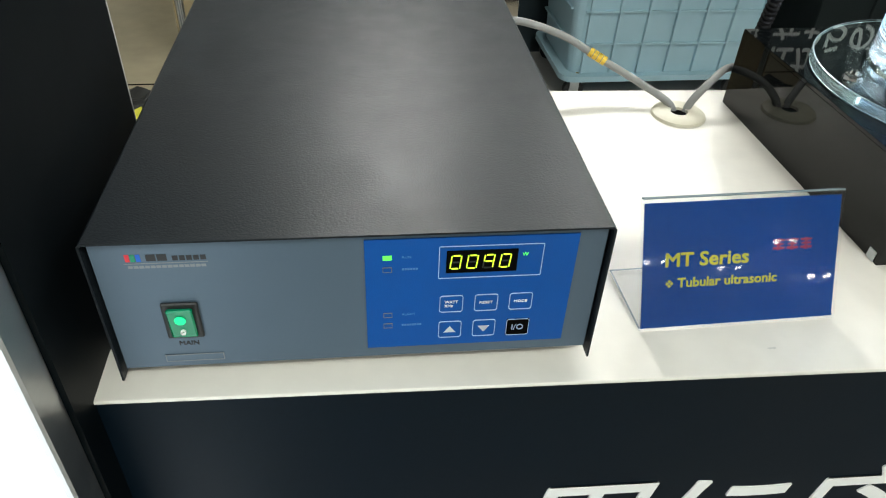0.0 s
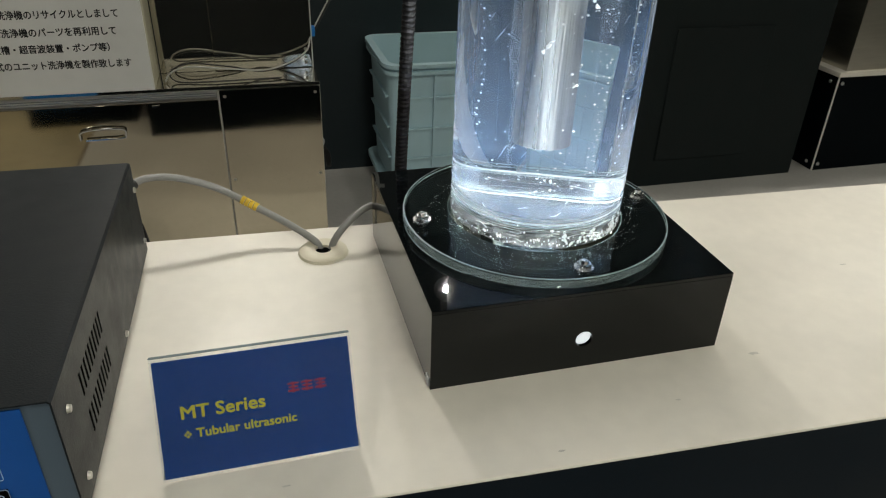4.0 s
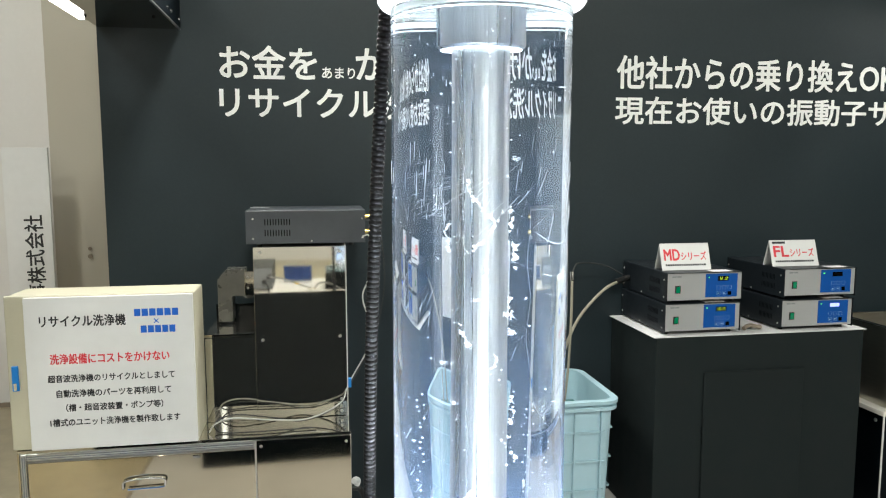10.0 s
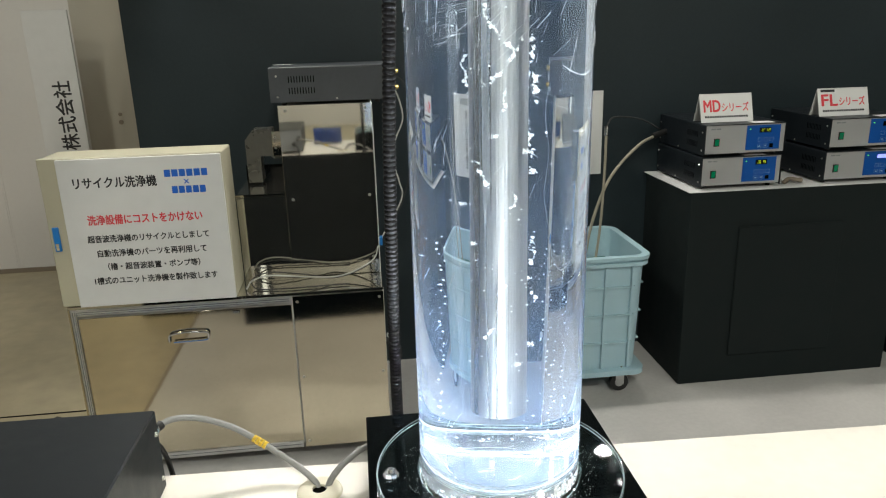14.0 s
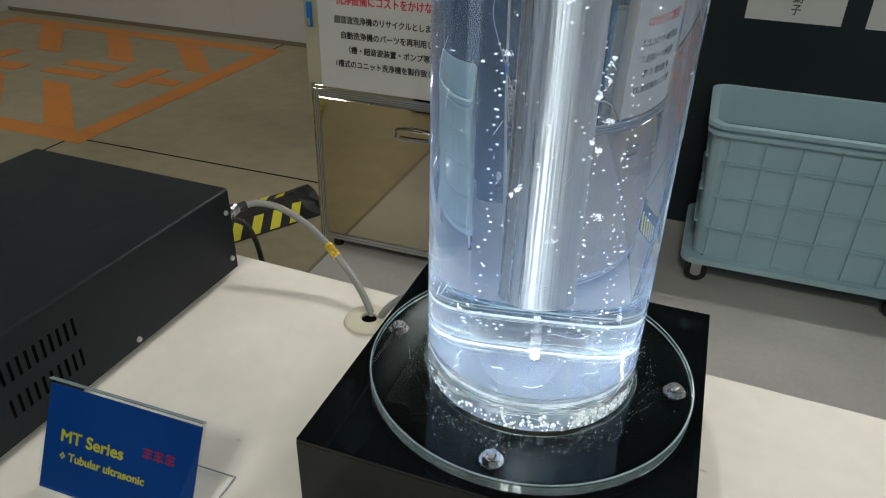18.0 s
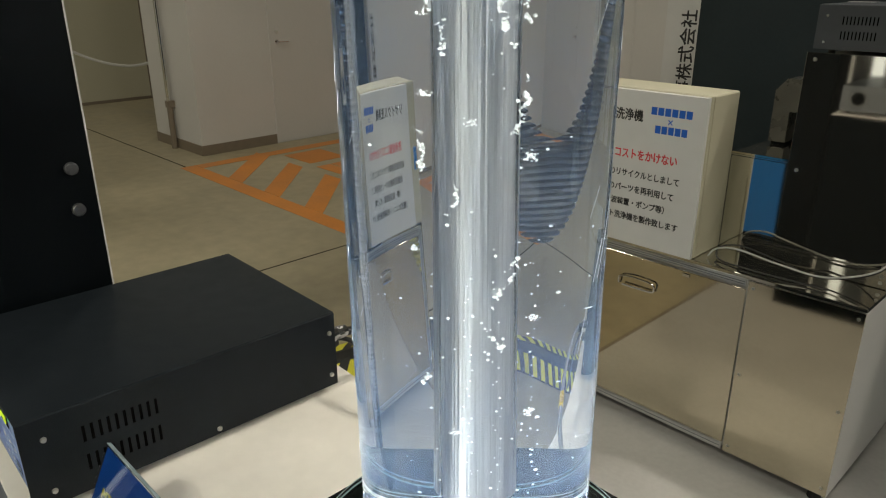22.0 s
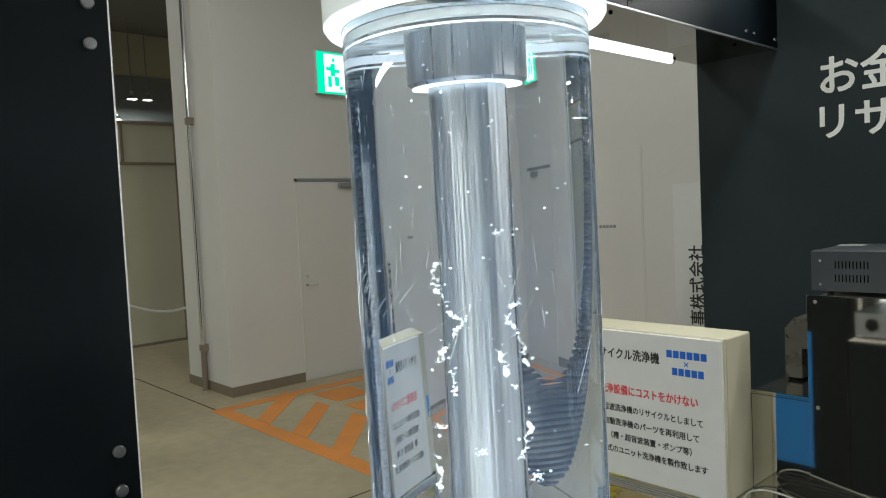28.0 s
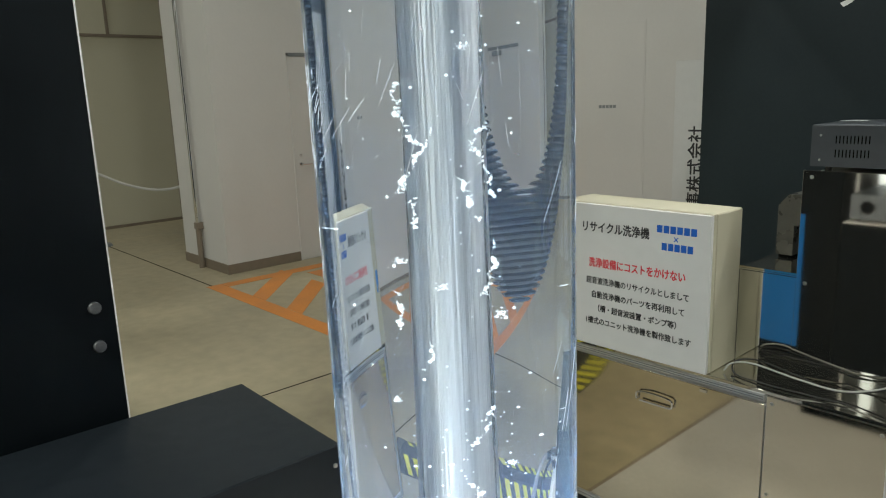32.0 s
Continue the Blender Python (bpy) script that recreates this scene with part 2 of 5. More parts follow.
def haze_film(m, amount, color, scale):
    """Matt film and fine scratches over clear plastic; it also imitates the water's haze."""
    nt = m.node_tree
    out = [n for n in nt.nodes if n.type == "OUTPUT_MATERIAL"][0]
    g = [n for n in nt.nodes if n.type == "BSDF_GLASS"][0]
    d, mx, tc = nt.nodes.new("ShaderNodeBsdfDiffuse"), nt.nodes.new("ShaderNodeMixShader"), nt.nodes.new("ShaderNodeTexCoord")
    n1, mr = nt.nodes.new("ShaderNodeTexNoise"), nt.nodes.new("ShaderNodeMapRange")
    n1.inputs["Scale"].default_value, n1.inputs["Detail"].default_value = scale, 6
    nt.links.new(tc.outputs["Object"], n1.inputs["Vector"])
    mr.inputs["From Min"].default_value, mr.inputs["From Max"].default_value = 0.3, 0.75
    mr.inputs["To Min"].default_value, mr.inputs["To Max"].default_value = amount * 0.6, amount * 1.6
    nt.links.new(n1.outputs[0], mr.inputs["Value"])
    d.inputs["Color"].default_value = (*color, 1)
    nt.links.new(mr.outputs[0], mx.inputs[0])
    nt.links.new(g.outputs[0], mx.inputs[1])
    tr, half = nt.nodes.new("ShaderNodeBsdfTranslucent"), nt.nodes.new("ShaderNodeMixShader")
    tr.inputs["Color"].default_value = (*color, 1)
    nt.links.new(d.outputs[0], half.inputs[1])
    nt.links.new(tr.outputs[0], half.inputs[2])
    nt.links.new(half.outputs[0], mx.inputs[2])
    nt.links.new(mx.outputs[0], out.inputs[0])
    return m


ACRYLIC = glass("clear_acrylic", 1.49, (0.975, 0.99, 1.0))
ACRYLIC_EDGE = glass("acrylic_flange", 1.49, (0.93, 0.98, 0.98))
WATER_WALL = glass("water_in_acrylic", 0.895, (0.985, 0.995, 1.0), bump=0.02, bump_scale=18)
THIN_CLEAR = glass("thin_clear", 1.49, (0.97, 0.985, 0.99))
thin = THIN_CLEAR.node_tree
thin_out = [n for n in thin.nodes if n.type == "OUTPUT_MATERIAL"][0]
thin.nodes.remove([n for n in thin.nodes if n.type == "BSDF_GLASS"][0])
clear, gloss, skin, facing, rise, sheen = [thin.nodes.new("ShaderNode" + k) for k in ("BsdfTransparent", "BsdfGlossy", "MixShader", "LayerWeight", "Math", "Math")]
clear.inputs["Color"].default_value, gloss.inputs["Roughness"].default_value, facing.inputs["Blend"].default_value = (0.975, 0.985, 0.99, 1), 0.01, 0.5
rise.operation, rise.inputs[1].default_value = "POWER", 5.0
sheen.operation, sheen.inputs[1].default_value, sheen.inputs[2].default_value = "MULTIPLY_ADD", 0.9, 0.019
thin.links.new(facing.outputs["Facing"], rise.inputs[0])
thin.links.new(rise.outputs[0], sheen.inputs[0])
thin.links.new(sheen.outputs[0], skin.inputs[0])
thin.links.new(clear.outputs[0], skin.inputs[1])
thin.links.new(gloss.outputs[0], skin.inputs[2])
thin.links.new(skin.outputs[0], thin_out.inputs[0])
haze_film(ACRYLIC, 0.006, (0.85, 0.92, 1.0), 14.0)
# Blue tint here and white below put the haze of lit water into colour.
haze_film(WATER_WALL, 0.0205, (0.26, 0.51, 1.0), 9.0)
WATER_CAP = haze_film(glass("water_floor", 0.895, (1, 1, 1), bump=0.2, bump_scale=70), 0.0042, (0.9, 0.95, 1.0), 60.0)
RIM_ACRYLIC = haze_film(glass("rim_acrylic", 1.49, (0.93, 0.98, 0.98)), 0.13, (0.78, 0.92, 0.97), 130.0)
LIGHTBOX = glow("lightbox_face", (0.93, 0.98, 1.0), 1.15)
LED_DISC = glow("led_disc", (0.85, 0.94, 1.0), 1.4)
SPOT_FACE = glow("spot_face", (1.0, 0.97, 0.92), 20.0)
LED_BAR = glow("led_bar", (1.0, 0.98, 0.95), 6.0)
LAMP_FACE = glow("high_bay_face", (1.0, 0.97, 0.92), 30.0)
DIGIT = glow("digit_glow", (0.62, 0.85, 0.04), 1.0)
GREEN_LED = glow("green_led", (0.12, 0.85, 0.06), 0.9)
ROCKER_LED = glow("rocker_lamp", (0.02, 0.75, 0.27), 0.5)
LCD_BLUE = glow("lcd_glow", (0.25, 0.3, 0.95), 1.2)
EXIT_GREEN = glow("exit_green", (0.0, 0.62, 0.33), 1.3)
EXIT_WHITE = glow("exit_white", (0.9, 1.0, 0.95), 1.3)


# ---- building helpers ----
def link(name, bm, material, smooth=False):
    me = bpy.data.meshes.new(name)
    bm.to_mesh(me)
    bm.free()
    if smooth:
        for p in me.polygons:
            p.use_smooth = True
        me.set_sharp_from_angle(angle=radians(35))
    me.materials.append(material)
    return new(name, me)


def part(name, bm, material, parent, label="", smooth=False):
    ob = link(name, bm, material, smooth)
    ob.parent = parent
    if label:
        ob["label"] = label
    return ob


def thing(name, m, label, category, group="", kind=""):
    ob = new(name)
    ob.matrix_world = m if isinstance(m, Matrix) else Matrix.Translation(m)
    return tagged(ob, label, category, group, kind)


def box(bm, a, b, bevel=0.0, seg=1):
    r = bmesh.ops.create_cube(bm, size=1, matrix=Matrix.LocRotScale([(p + q) / 2 for p, q in zip(a, b)], None, [abs(q - p) for p, q in zip(a, b)]))
    if bevel:
        edges = {e for v in r["verts"] for e in v.link_edges}
        bmesh.ops.bevel(bm, geom=list(edges), offset=bevel, segments=seg, affect="EDGES", profile=0.5)
    return bm


def B(a, b, bevel=0.0, seg=1):
    return box(bmesh.new(), a, b, bevel, seg)


def slab(name, a, b, material, label="", category="", bevel=0.0, kind="structure"):
    """A piece of the setting, or a plain thing, as one mesh."""
    ob = link(name, B(a, b, bevel), material)
    return tagged(ob, label, category, "", kind)


def cyl(bm, r0, r1, a, b, seg=32, caps=True):
    a, b = Vector(a), Vector(b)
    d = b - a
    m = Matrix.Translation((a + b) / 2) @ d.to_track_quat("Z", "Y").to_matrix().to_4x4()
    bmesh.ops.create_cone(bm, cap_ends=caps, segments=seg, radius1=r0, radius2=r1, depth=d.length, matrix=m)
    return bm


def CY(r0, r1, a, b, seg=32, caps=True):
    return cyl(bmesh.new(), r0, r1, a, b, seg, caps)


def lathe(profile, seg=48, close=False):
    """A turned body about z from (radius, height) pairs."""
    bm = bmesh.new()
    rings = []
    for r, z in profile:
        rings.append([bm.verts.new((r * math.cos(2 * math.pi * k / seg), r * math.sin(2 * math.pi * k / seg), z)) for k in range(seg)])
    pairs = list(zip(rings, rings[1:])) + ([(rings[-1], rings[0])] if close else [])
    for a, b in pairs:
        for k in range(seg):
            bm.faces.new((a[k], a[(k + 1) % seg], b[(k + 1) % seg], b[k]))
    if not close:
        if profile[0][0] > 1e-6:
            bm.faces.new(list(reversed(rings[0])))
        if profile[-1][0] > 1e-6:
            bm.faces.new(rings[-1])
    bmesh.ops.recalc_face_normals(bm, faces=bm.faces)
    return bm


def smooth_line(points, n=8):
    """Points of a smooth line through the given ones."""
    p = [Vector(q) for q in points]
    p = [2 * p[0] - p[1], *p, 2 * p[-1] - p[-2]]
    out = []
    for a, b, c, d in zip(p, p[1:], p[2:], p[3:]):
        for k in range(n):
            t = k / n
            out.append(0.5 * (2 * b + (c - a) * t + (2 * a - 5 * b + 4 * c - d) * t * t + (3 * b - a - 3 * c + d) * t**3))
    out.append(p[-2])
    return out


def tube(points, r, seg=10, bm=None, ribs=0.0, n=8):
    """A round cable or hose through the points; ribs: depth of the rings of a corrugated one."""
    bm = bm or bmesh.new()
    line = smooth_line(points, n)
    if ribs:
        dense, step = [], 0.0025
        for a, b in zip(line, line[1:]):
            k = max(1, round((b - a).length / step))
            dense += [a.lerp(b, i / k) for i in range(k)]
        line = dense + [line[-1]]
    rings, side = [], Vector((0.3, 0.9, 0.2))
    for i, p in enumerate(line):
        t = (line[min(i + 1, len(line) - 1)] - line[max(i - 1, 0)]).normalized()
        side = (side - t * side.dot(t)).normalized()
        up = t.cross(side)
        rr = r - (ribs if i % 3 == 2 else 0)
        rings.append([bm.verts.new(p + rr * (math.cos(2 * math.pi * k / seg) * side + math.sin(2 * math.pi * k / seg) * up)) for k in range(seg)])
    for a, b in zip(rings, rings[1:]):
        for k in range(seg):
            bm.faces.new((a[k], a[(k + 1) % seg], b[(k + 1) % seg], b[k]))
    bm.faces.new(list(reversed(rings[0])))
    bm.faces.new(rings[-1])
    return bm


def screw(parent, at, axis, r=0.005, h=0.003, material=None, name="screw"):
    a = Vector(at)
    n = Vector(axis)
    bm = CY(r, r * 0.8, a, a + n * h, 14)
    return part(name, bm, material or SCREW_STEEL, parent)


def lettering(name, body, m, width, height, material, parent=None, depth=0.0006, bold=0.0, shear=0.0):
    """Raised letters; m puts their lower left corner, x along the line and y up; scaled to width and height."""
    c = bpy.data.curves.new(name, "FONT")
    c.body, c.extrude, c.shear, c.resolution_u = body, 0.01, shear, 3
    o = bpy.data.objects.new(name, c)
    me = bpy.data.meshes.new_from_object(o)
    bpy.data.objects.remove(o)
    n = len(me.vertices)
    co = np.empty(n * 3, np.float32)
    me.vertices.foreach_get("co", co)
    co = co.reshape(-1, 3)
    lo, hi = co.min(0), co.max(0)
    co = (co - [lo[0], lo[1], 0]) * [width / max(hi[0] - lo[0], 1e-6), height / max(hi[1] - lo[1], 1e-6), depth / 0.01]
    me.vertices.foreach_set("co", co.astype(np.float32).ravel())
    if bold:
        bm = bmesh.new()
        bm.from_mesh(me)
        first = bm.verts[:] + bm.edges[:] + bm.faces[:]
        step = bold * 0.85 * height / max(hi[1] - lo[1], 1e-6)
        for k in range(6):
            dx, dy = step * math.cos(k * math.pi / 3), step * math.sin(k * math.pi / 3)
            made = bmesh.ops.duplicate(bm, geom=first)["geom"]
            bmesh.ops.translate(bm, verts=[v for v in made if isinstance(v, bmesh.types.BMVert)], vec=(dx, dy, depth * 0.07 * (k + 1)))
        bm.to_mesh(me)
        bm.free()
    me.name = name
    me.materials.clear()
    me.materials.append(material)
    ob = new(name, me)
    if parent:
        ob.parent = parent
    ob.matrix_local = m
    return ob


def bars(name, m, width, height, material, parent, count=1, gap=0.25, depth=0.0006):
    """Plain bars where writing is not lettered, each a part of its own."""
    w = width / (count + (count - 1) * gap)
    for k in range(count):
        x = k * w * (1 + gap)
        ob = part(name, B((x, 0, 0), (x + w, height, depth)), material, parent)
        ob.matrix_local = m


FRONT = pose(0, 0, 0, 90, 0, 0)  # letters that face -y


def at_front(x, y, z, m=FRONT):
    return Matrix.Translation((x, y, z)) @ m


# ---- the setting ----
FLOOR_Z, TOP_Z, WALL_Y = 0.0, 0.971, 3.362
slab("floor", (-16, -9, -0.1), (16, 9, 0.0), CONCRETE, "worn beige polished concrete hall floor", "floor")
slab("booth_floor", (-0.5, -2.2, 0.0), (5.4, WALL_Y, 0.004), BOOTH_FLOOR, "smooth grey vinyl booth floor", "floor")
slab("trim", (-0.518, -2.2, 0.0), (-0.5, WALL_Y, 0.006), SKIRTING, "dark edging strip of the booth floor", "trim", 0.002)
slab("ceiling", (-16, -9, 6.2), (16, 9, 6.4), CEILING_DARK, "dark grey hall ceiling", "ceiling")
slab("wall_north", (-16, 8.8, 0), (16, 9.0, 6.2), WHITE_PAINT, "white painted hall wall", "wall")
slab("wall_south", (-16, -9.0, 0), (16, -8.8, 6.2), WHITE_PAINT, "white painted hall wall", "wall")
slab("wall_east", (15.8, -8.8, 0), (16, 8.8, 6.2), WHITE_PAINT, "white painted hall wall", "wall")
slab("wall_west", (-16, -8.8, 0), (-15.8, 8.8, 6.2), PARTITION, "cream hall wall", "wall")
slab("trim", (-15.8, -8.8, 4.2), (-15.74, 8.8, 5.22), INK_GREY, "dark grey steel band along the hall wall", "wall band")
slab("booth_wall", (-0.455, WALL_Y, 0), (5.6, WALL_Y + 0.06, 3.3), BLACK_WALL, "matt black booth back wall with white lettering", "wall")
slab("booth_wall_east", (5.6, -1.5, 0), (5.66, WALL_Y + 0.06, 3.3), BLACK_WALL, "matt black booth side wall", "wall")
slab("booth_column", (-0.85, -0.8, 0), (-0.2765, 0.69, 2.6), BLACK_PANEL, "matt black booth column", "wall")
CORNER_X, CORNER_Y = -5.557, 3.4
slab("wall_block", (-6.6, CORNER_Y, 0), (CORNER_X, 8.8, 6.2), WHITE_PAINT, "white painted wall block with a corner", "wall")
slab("wall_door_side", (CORNER_X, 5.43, 0), (-1.33, 5.6, 6.2), WHITE_PAINT, "white painted wall with a flush door", "wall")
slab("wall_pier", (-1.33, 5.25, 0), (0.6, 5.6, 6.2), BEIGE_PANEL, "beige wall pier", "wall")
slab("baseboard", (CORNER_X, CORNER_Y, 0.0), (CORNER_X + 0.012, 4.24, 0.1), SKIRTING, "brown skirting board", "baseboard")
slab("baseboard", (-6.6, CORNER_Y - 0.012, 0.0), (CORNER_X + 0.012, CORNER_Y, 0.1), SKIRTING, "brown skirting board", "baseboard")
slab("baseboard", (CORNER_X, 5.42, 0.0), (-1.33, 5.43, 0.035), SKIRTING, "thin dark skirting strip", "baseboard")
slab("baseboard", (-1.34, 5.24, 0.0), (0.6, 5.25, 0.035), SKIRTING, "thin dark skirting strip", "baseboard")


def joint(a, b, w=0.012, top=0.0012):
    """A sawn joint across the hall floor."""
    a, b = Vector(a), Vector(b)
    n = Vector((-(b - a).y, (b - a).x, 0)).normalized() * w / 2
    bm = bmesh.new()
    v = [bm.verts.new((p.x, p.y, z)) for z in (0.0003, top) for p in (a - n, b - n, b + n, a + n)]
    for q in ((0, 1, 5, 4), (1, 2, 6, 5), (2, 3, 7, 6), (3, 0, 4, 7), (4, 5, 6, 7)):
        bm.faces.new([v[k] for k in q])
    return tagged(link("floor_joint", bm, SLOT_DARK), "dark sawn joint in the concrete floor", "floor joint", "", "structure")


joint((-2.53, -6, 0), (-2.5, 5.43, 0), 0.012, 0.0008)
joint((-9.5, 3.06, 0), (-0.53, 3.08, 0))
joint((-9.5, -0.1, 0), (-0.53, -0.1, 0))


def stripe(points, name="floor_marking", z=0.002, material=None):
    bm = bmesh.new()
    low, high = [bm.verts.new((x, y, 0.0002)) for x, y in points], [bm.verts.new((x, y, z)) for x, y in points]
    bm.faces.new(high)
    n = len(points)
    for k in range(n):
        bm.faces.new((low[k], low[(k + 1) % n], high[(k + 1) % n], high[k]))
    bmesh.ops.recalc_face_normals(bm, faces=bm.faces)
    return part(name, bm, material or ORANGE_PAINT, MARKING)


MARKING = thing("floor_marking", (0, 0, 0), "worn orange painted hatched keep-clear marking on the floor", "floor marking", kind="structure")
stripe([(-5.25, 3.015), (-2.4, 3.015), (-2.4, 3.165), (-5.25, 3.165)], "stripe")
stripe([(-5.25, 3.17), (-5.1, 3.17), (-5.1, 5.25), (-5.25, 5.25)], "stripe")
stripe([(-5.095, 5.1), (-2.4, 5.1), (-2.4, 5.25), (-5.095, 5.25)], "stripe")
stripe([(-2.55, 3.17), (-2.4, 3.17), (-2.4, 5.095), (-2.55, 5.095)], "stripe")
for k in range(4):
    x = -4.62 + 0.6 * k
    stripe([(x, 3.17), (x + 0.24, 3.17), (x - 0.46, 3.85), (x - 0.7, 3.85)], "stripe", 0.0026)
    x = -4.2 + 0.72 * k
    if k < 3:
        stripe([(x, 4.46), (x + 0.24, 4.46), (x - 0.36, 5.095), (x - 0.6, 5.095)], "stripe", 0.0026)
for x0, x1, y0, y1 in ((-5.0, -4.55, 3.98, 4.4), (-4.4, -3.9, 3.95, 4.1), (-4.4, -4.25, 4.12, 4.38), (-3.7, -3.2, 4.0, 4.12), (-3.7, -3.2, 4.2, 4.34), (-3.0, -2.86, 3.94, 4.4), (-2.84, -2.6, 4.1, 4.22)):
    stripe([(x0, y0), (x1, y0), (x1, y1), (x0, y1)], "stripe", 0.003)

# doors, exit sign, banner board
door = thing("door_1", (CORNER_X, 4.245, 0), "white flush door with a lever handle and closer", "door", kind="structure")
part("door_leaf", B((-0.02, 0.02, 0.01), (0.006, 0.93, 2.16), 0.002), WHITE_PAINT, door)
part("door_frame", B((0.0, 0, 0), (0.012, 0.02, 2.2)), WHITE_PAINT, door)
part("door_frame", B((0.0, 0.93, 0), (0.012, 0.95, 2.2)), WHITE_PAINT, door)
part("door_frame", B((0.0, 0.0, 2.165), (0.012, 0.95, 2.2)), INK_GREY, door)
part("door_closer", B((0.006, 0.55, 2.1), (0.05, 0.8, 2.15), 0.004), INK_GREY, door)
bm = CY(0.022, 0.022, (0.006, 0.085, 1.045), (0.014, 0.085, 1.045), 20)
cyl(bm, 0.009, 0.009, (0.01, 0.085, 1.045), (0.055, 0.085, 1.045), 14)
cyl(bm, 0.009, 0.008, (0.05, 0.08, 1.045), (0.05, 0.2, 1.045), 14)
part("door_handle", bm, CHROME, door)
part("lock", CY(0.016, 0.016, (0.006, 0.085, 1.14), (0.016, 0.085, 1.14), 18), CHROME, door)
door = thing("door_2", (-3.0, 5.43, 0), "white flush door with a small name plate", "door", kind="structure")
part("door_leaf", B((0.014, -0.0015, 0.01), (0.926, 0.02, 2.226), 0.001), WHITE_PAINT, door)
for a, b in (((0, -0.003, 0), (0.012, 0, 2.24)), ((0.928, -0.003, 0), (0.94, 0, 2.24)), ((0.012, -0.003, 2.228), (0.928, 0, 2.24))):
    part("door_frame", B(a, b), WHITE_PAINT, door)
bars("door_plate", at_front(0.5, -0.0025, 1.56), 0.17, 0.025, INK_GREY, door, 5)
lt = thing("door_lock", (-1.1, 5.25, 1.13), "small brown lock and keyhole on the beige pier", "lock")
part("thumb_turn", CY(0.016, 0.016, (0, -0.012, 0), (0, 0, 0), 16), SKIRTING, lt)
part("keyhole", CY(0.013, 0.013, (0, -0.008, 0.055), (0, 0, 0.055), 16), SKIRTING, lt)
sign = thing("exit_sign", (CORNER_X, 4.56, 3.12), "lit green emergency exit sign on the wall", "exit sign")
part("housing", B((0.0, 0, 0), (0.06, 0.47, 0.47), 0.006), WHITE_PAINT, sign)
part("green_face", B((0.06, 0.008, 0.008), (0.063, 0.462, 0.462)), EXIT_GREEN, sign)
part("white_field", B((0.063, 0.1, 0.03), (0.065, 0.37, 0.44)), EXIT_WHITE, sign)
bm = bmesh.new()
for a, b in (((0.2, 0.36), (0.24, 0.4)), ((0.18, 0.2), (0.24, 0.34)), ((0.12, 0.26), (0.18, 0.3)), ((0.24, 0.24), (0.3, 0.28)), ((0.14, 0.08), (0.19, 0.2)), ((0.23, 0.1), (0.29, 0.2)), ((0.29, 0.06), (0.33, 0.1))):
    box(bm, (0.065, a[0], a[1]), (0.0665, b[0], b[1]))
part("pictogram", bm, EXIT_GREEN, sign)
bn = thing("banner_board", (-1.545, 5.0, 0), "tall white standing banner with black vertical writing", "banner")
part("panel", B((0, 0, 0.03), (0.285, 0.02, 1.89), 0.002), WHITE_PAPER, bn)
part("foot", B((0.02, -0.12, 0.0), (0.265, 0.14, 0.03), 0.004), ALUMINIUM, bn)
UP = FRONT @ pose(0, 0, 0, 0, 0, 90)
lettering("lettering", "事株式会社", at_front(0.23, -0.0005, 0.866, UP), 0.574, 0.115, INK_BLACK, bn, 0.0006, 0.02)
bars("maker_name", at_front(0.225, -0.0005, 0.5, UP), 0.345, 0.105, INK_BLACK, bn, 3, 0.12)
pt = thing("partition", (-9.62, 0.723, 0), "cream exhibition partition panels with dark posts", "partition", kind="structure")
for k in range(6):
    y0, y1 = k * 0.78, k * 0.78 + 0.74
    if k % 2 == 0:
        part("panel", B((0, y0 - (0.78 if k else 0), 0.04), (0.03, y1, 2.67)), PARTITION, pt)
        part("post", B((-0.01, y1, 0), (0.05, y1 + 0.04, 3.3)), SKIRTING, pt)
    else:
        part("post", B((-0.01, y1, 2.71), (0.05, y1 + 0.04, 3.3)), SKIRTING, pt)
    part("upper_panel", B((0, y0, 2.71), (0.03, y1, 3.26)), PARTITION, pt)
part("rail", B((0.031, 0, 2.67), (0.055, 4.68, 2.71)), SKIRTING, pt)
part("rail", B((0.031, 0, 0.0), (0.055, 4.68, 0.04)), SKIRTING, pt)
part("rail", B((0.031, 0, 3.26), (0.055, 4.68, 3.3)), SKIRTING, pt)
bar = thing("rope_barrier", (-8.3, 3.0, 0), "white plastic rope hung between two posts", "rope barrier")
part("rope", tube([(0, 0, 0.95), (0, 0.45, 0.72), (0, 0.9, 0.62), (0, 1.35, 0.72), (0, 1.8, 0.95)], 0.018, 8), CABLE_WHITE, bar)
for y in (0, 1.8):
    part("post", CY(0.02, 0.02, (0, y, 0.02), (0, y, 1.0), 14), INK_GREY, bar)
    part("foot", CY(0.14, 0.12, (0, y, 0), (0, y, 0.03), 24), INK_GREY, bar)
pipe = thing("wall_pipe", (-6.1, CORNER_Y - 0.045, 0), "slim steel pipe up the white wall", "pipe")
part("pipe", CY(0.022, 0.022, (0, 0, 0), (0, 0, 6.1), 14), CHROME, pipe)
part("lower_pipe", CY(0.03, 0.03, (0, 0, 0.0), (0, 0, 0.42), 14), SKIRTING, pipe, "brown painted lower pipe")
for z in (0.42, 2.8):
    part("bracket", B((-0.035, -0.03, z), (0.035, 0.045, z + 0.07), 0.003), SKIRTING, pipe)

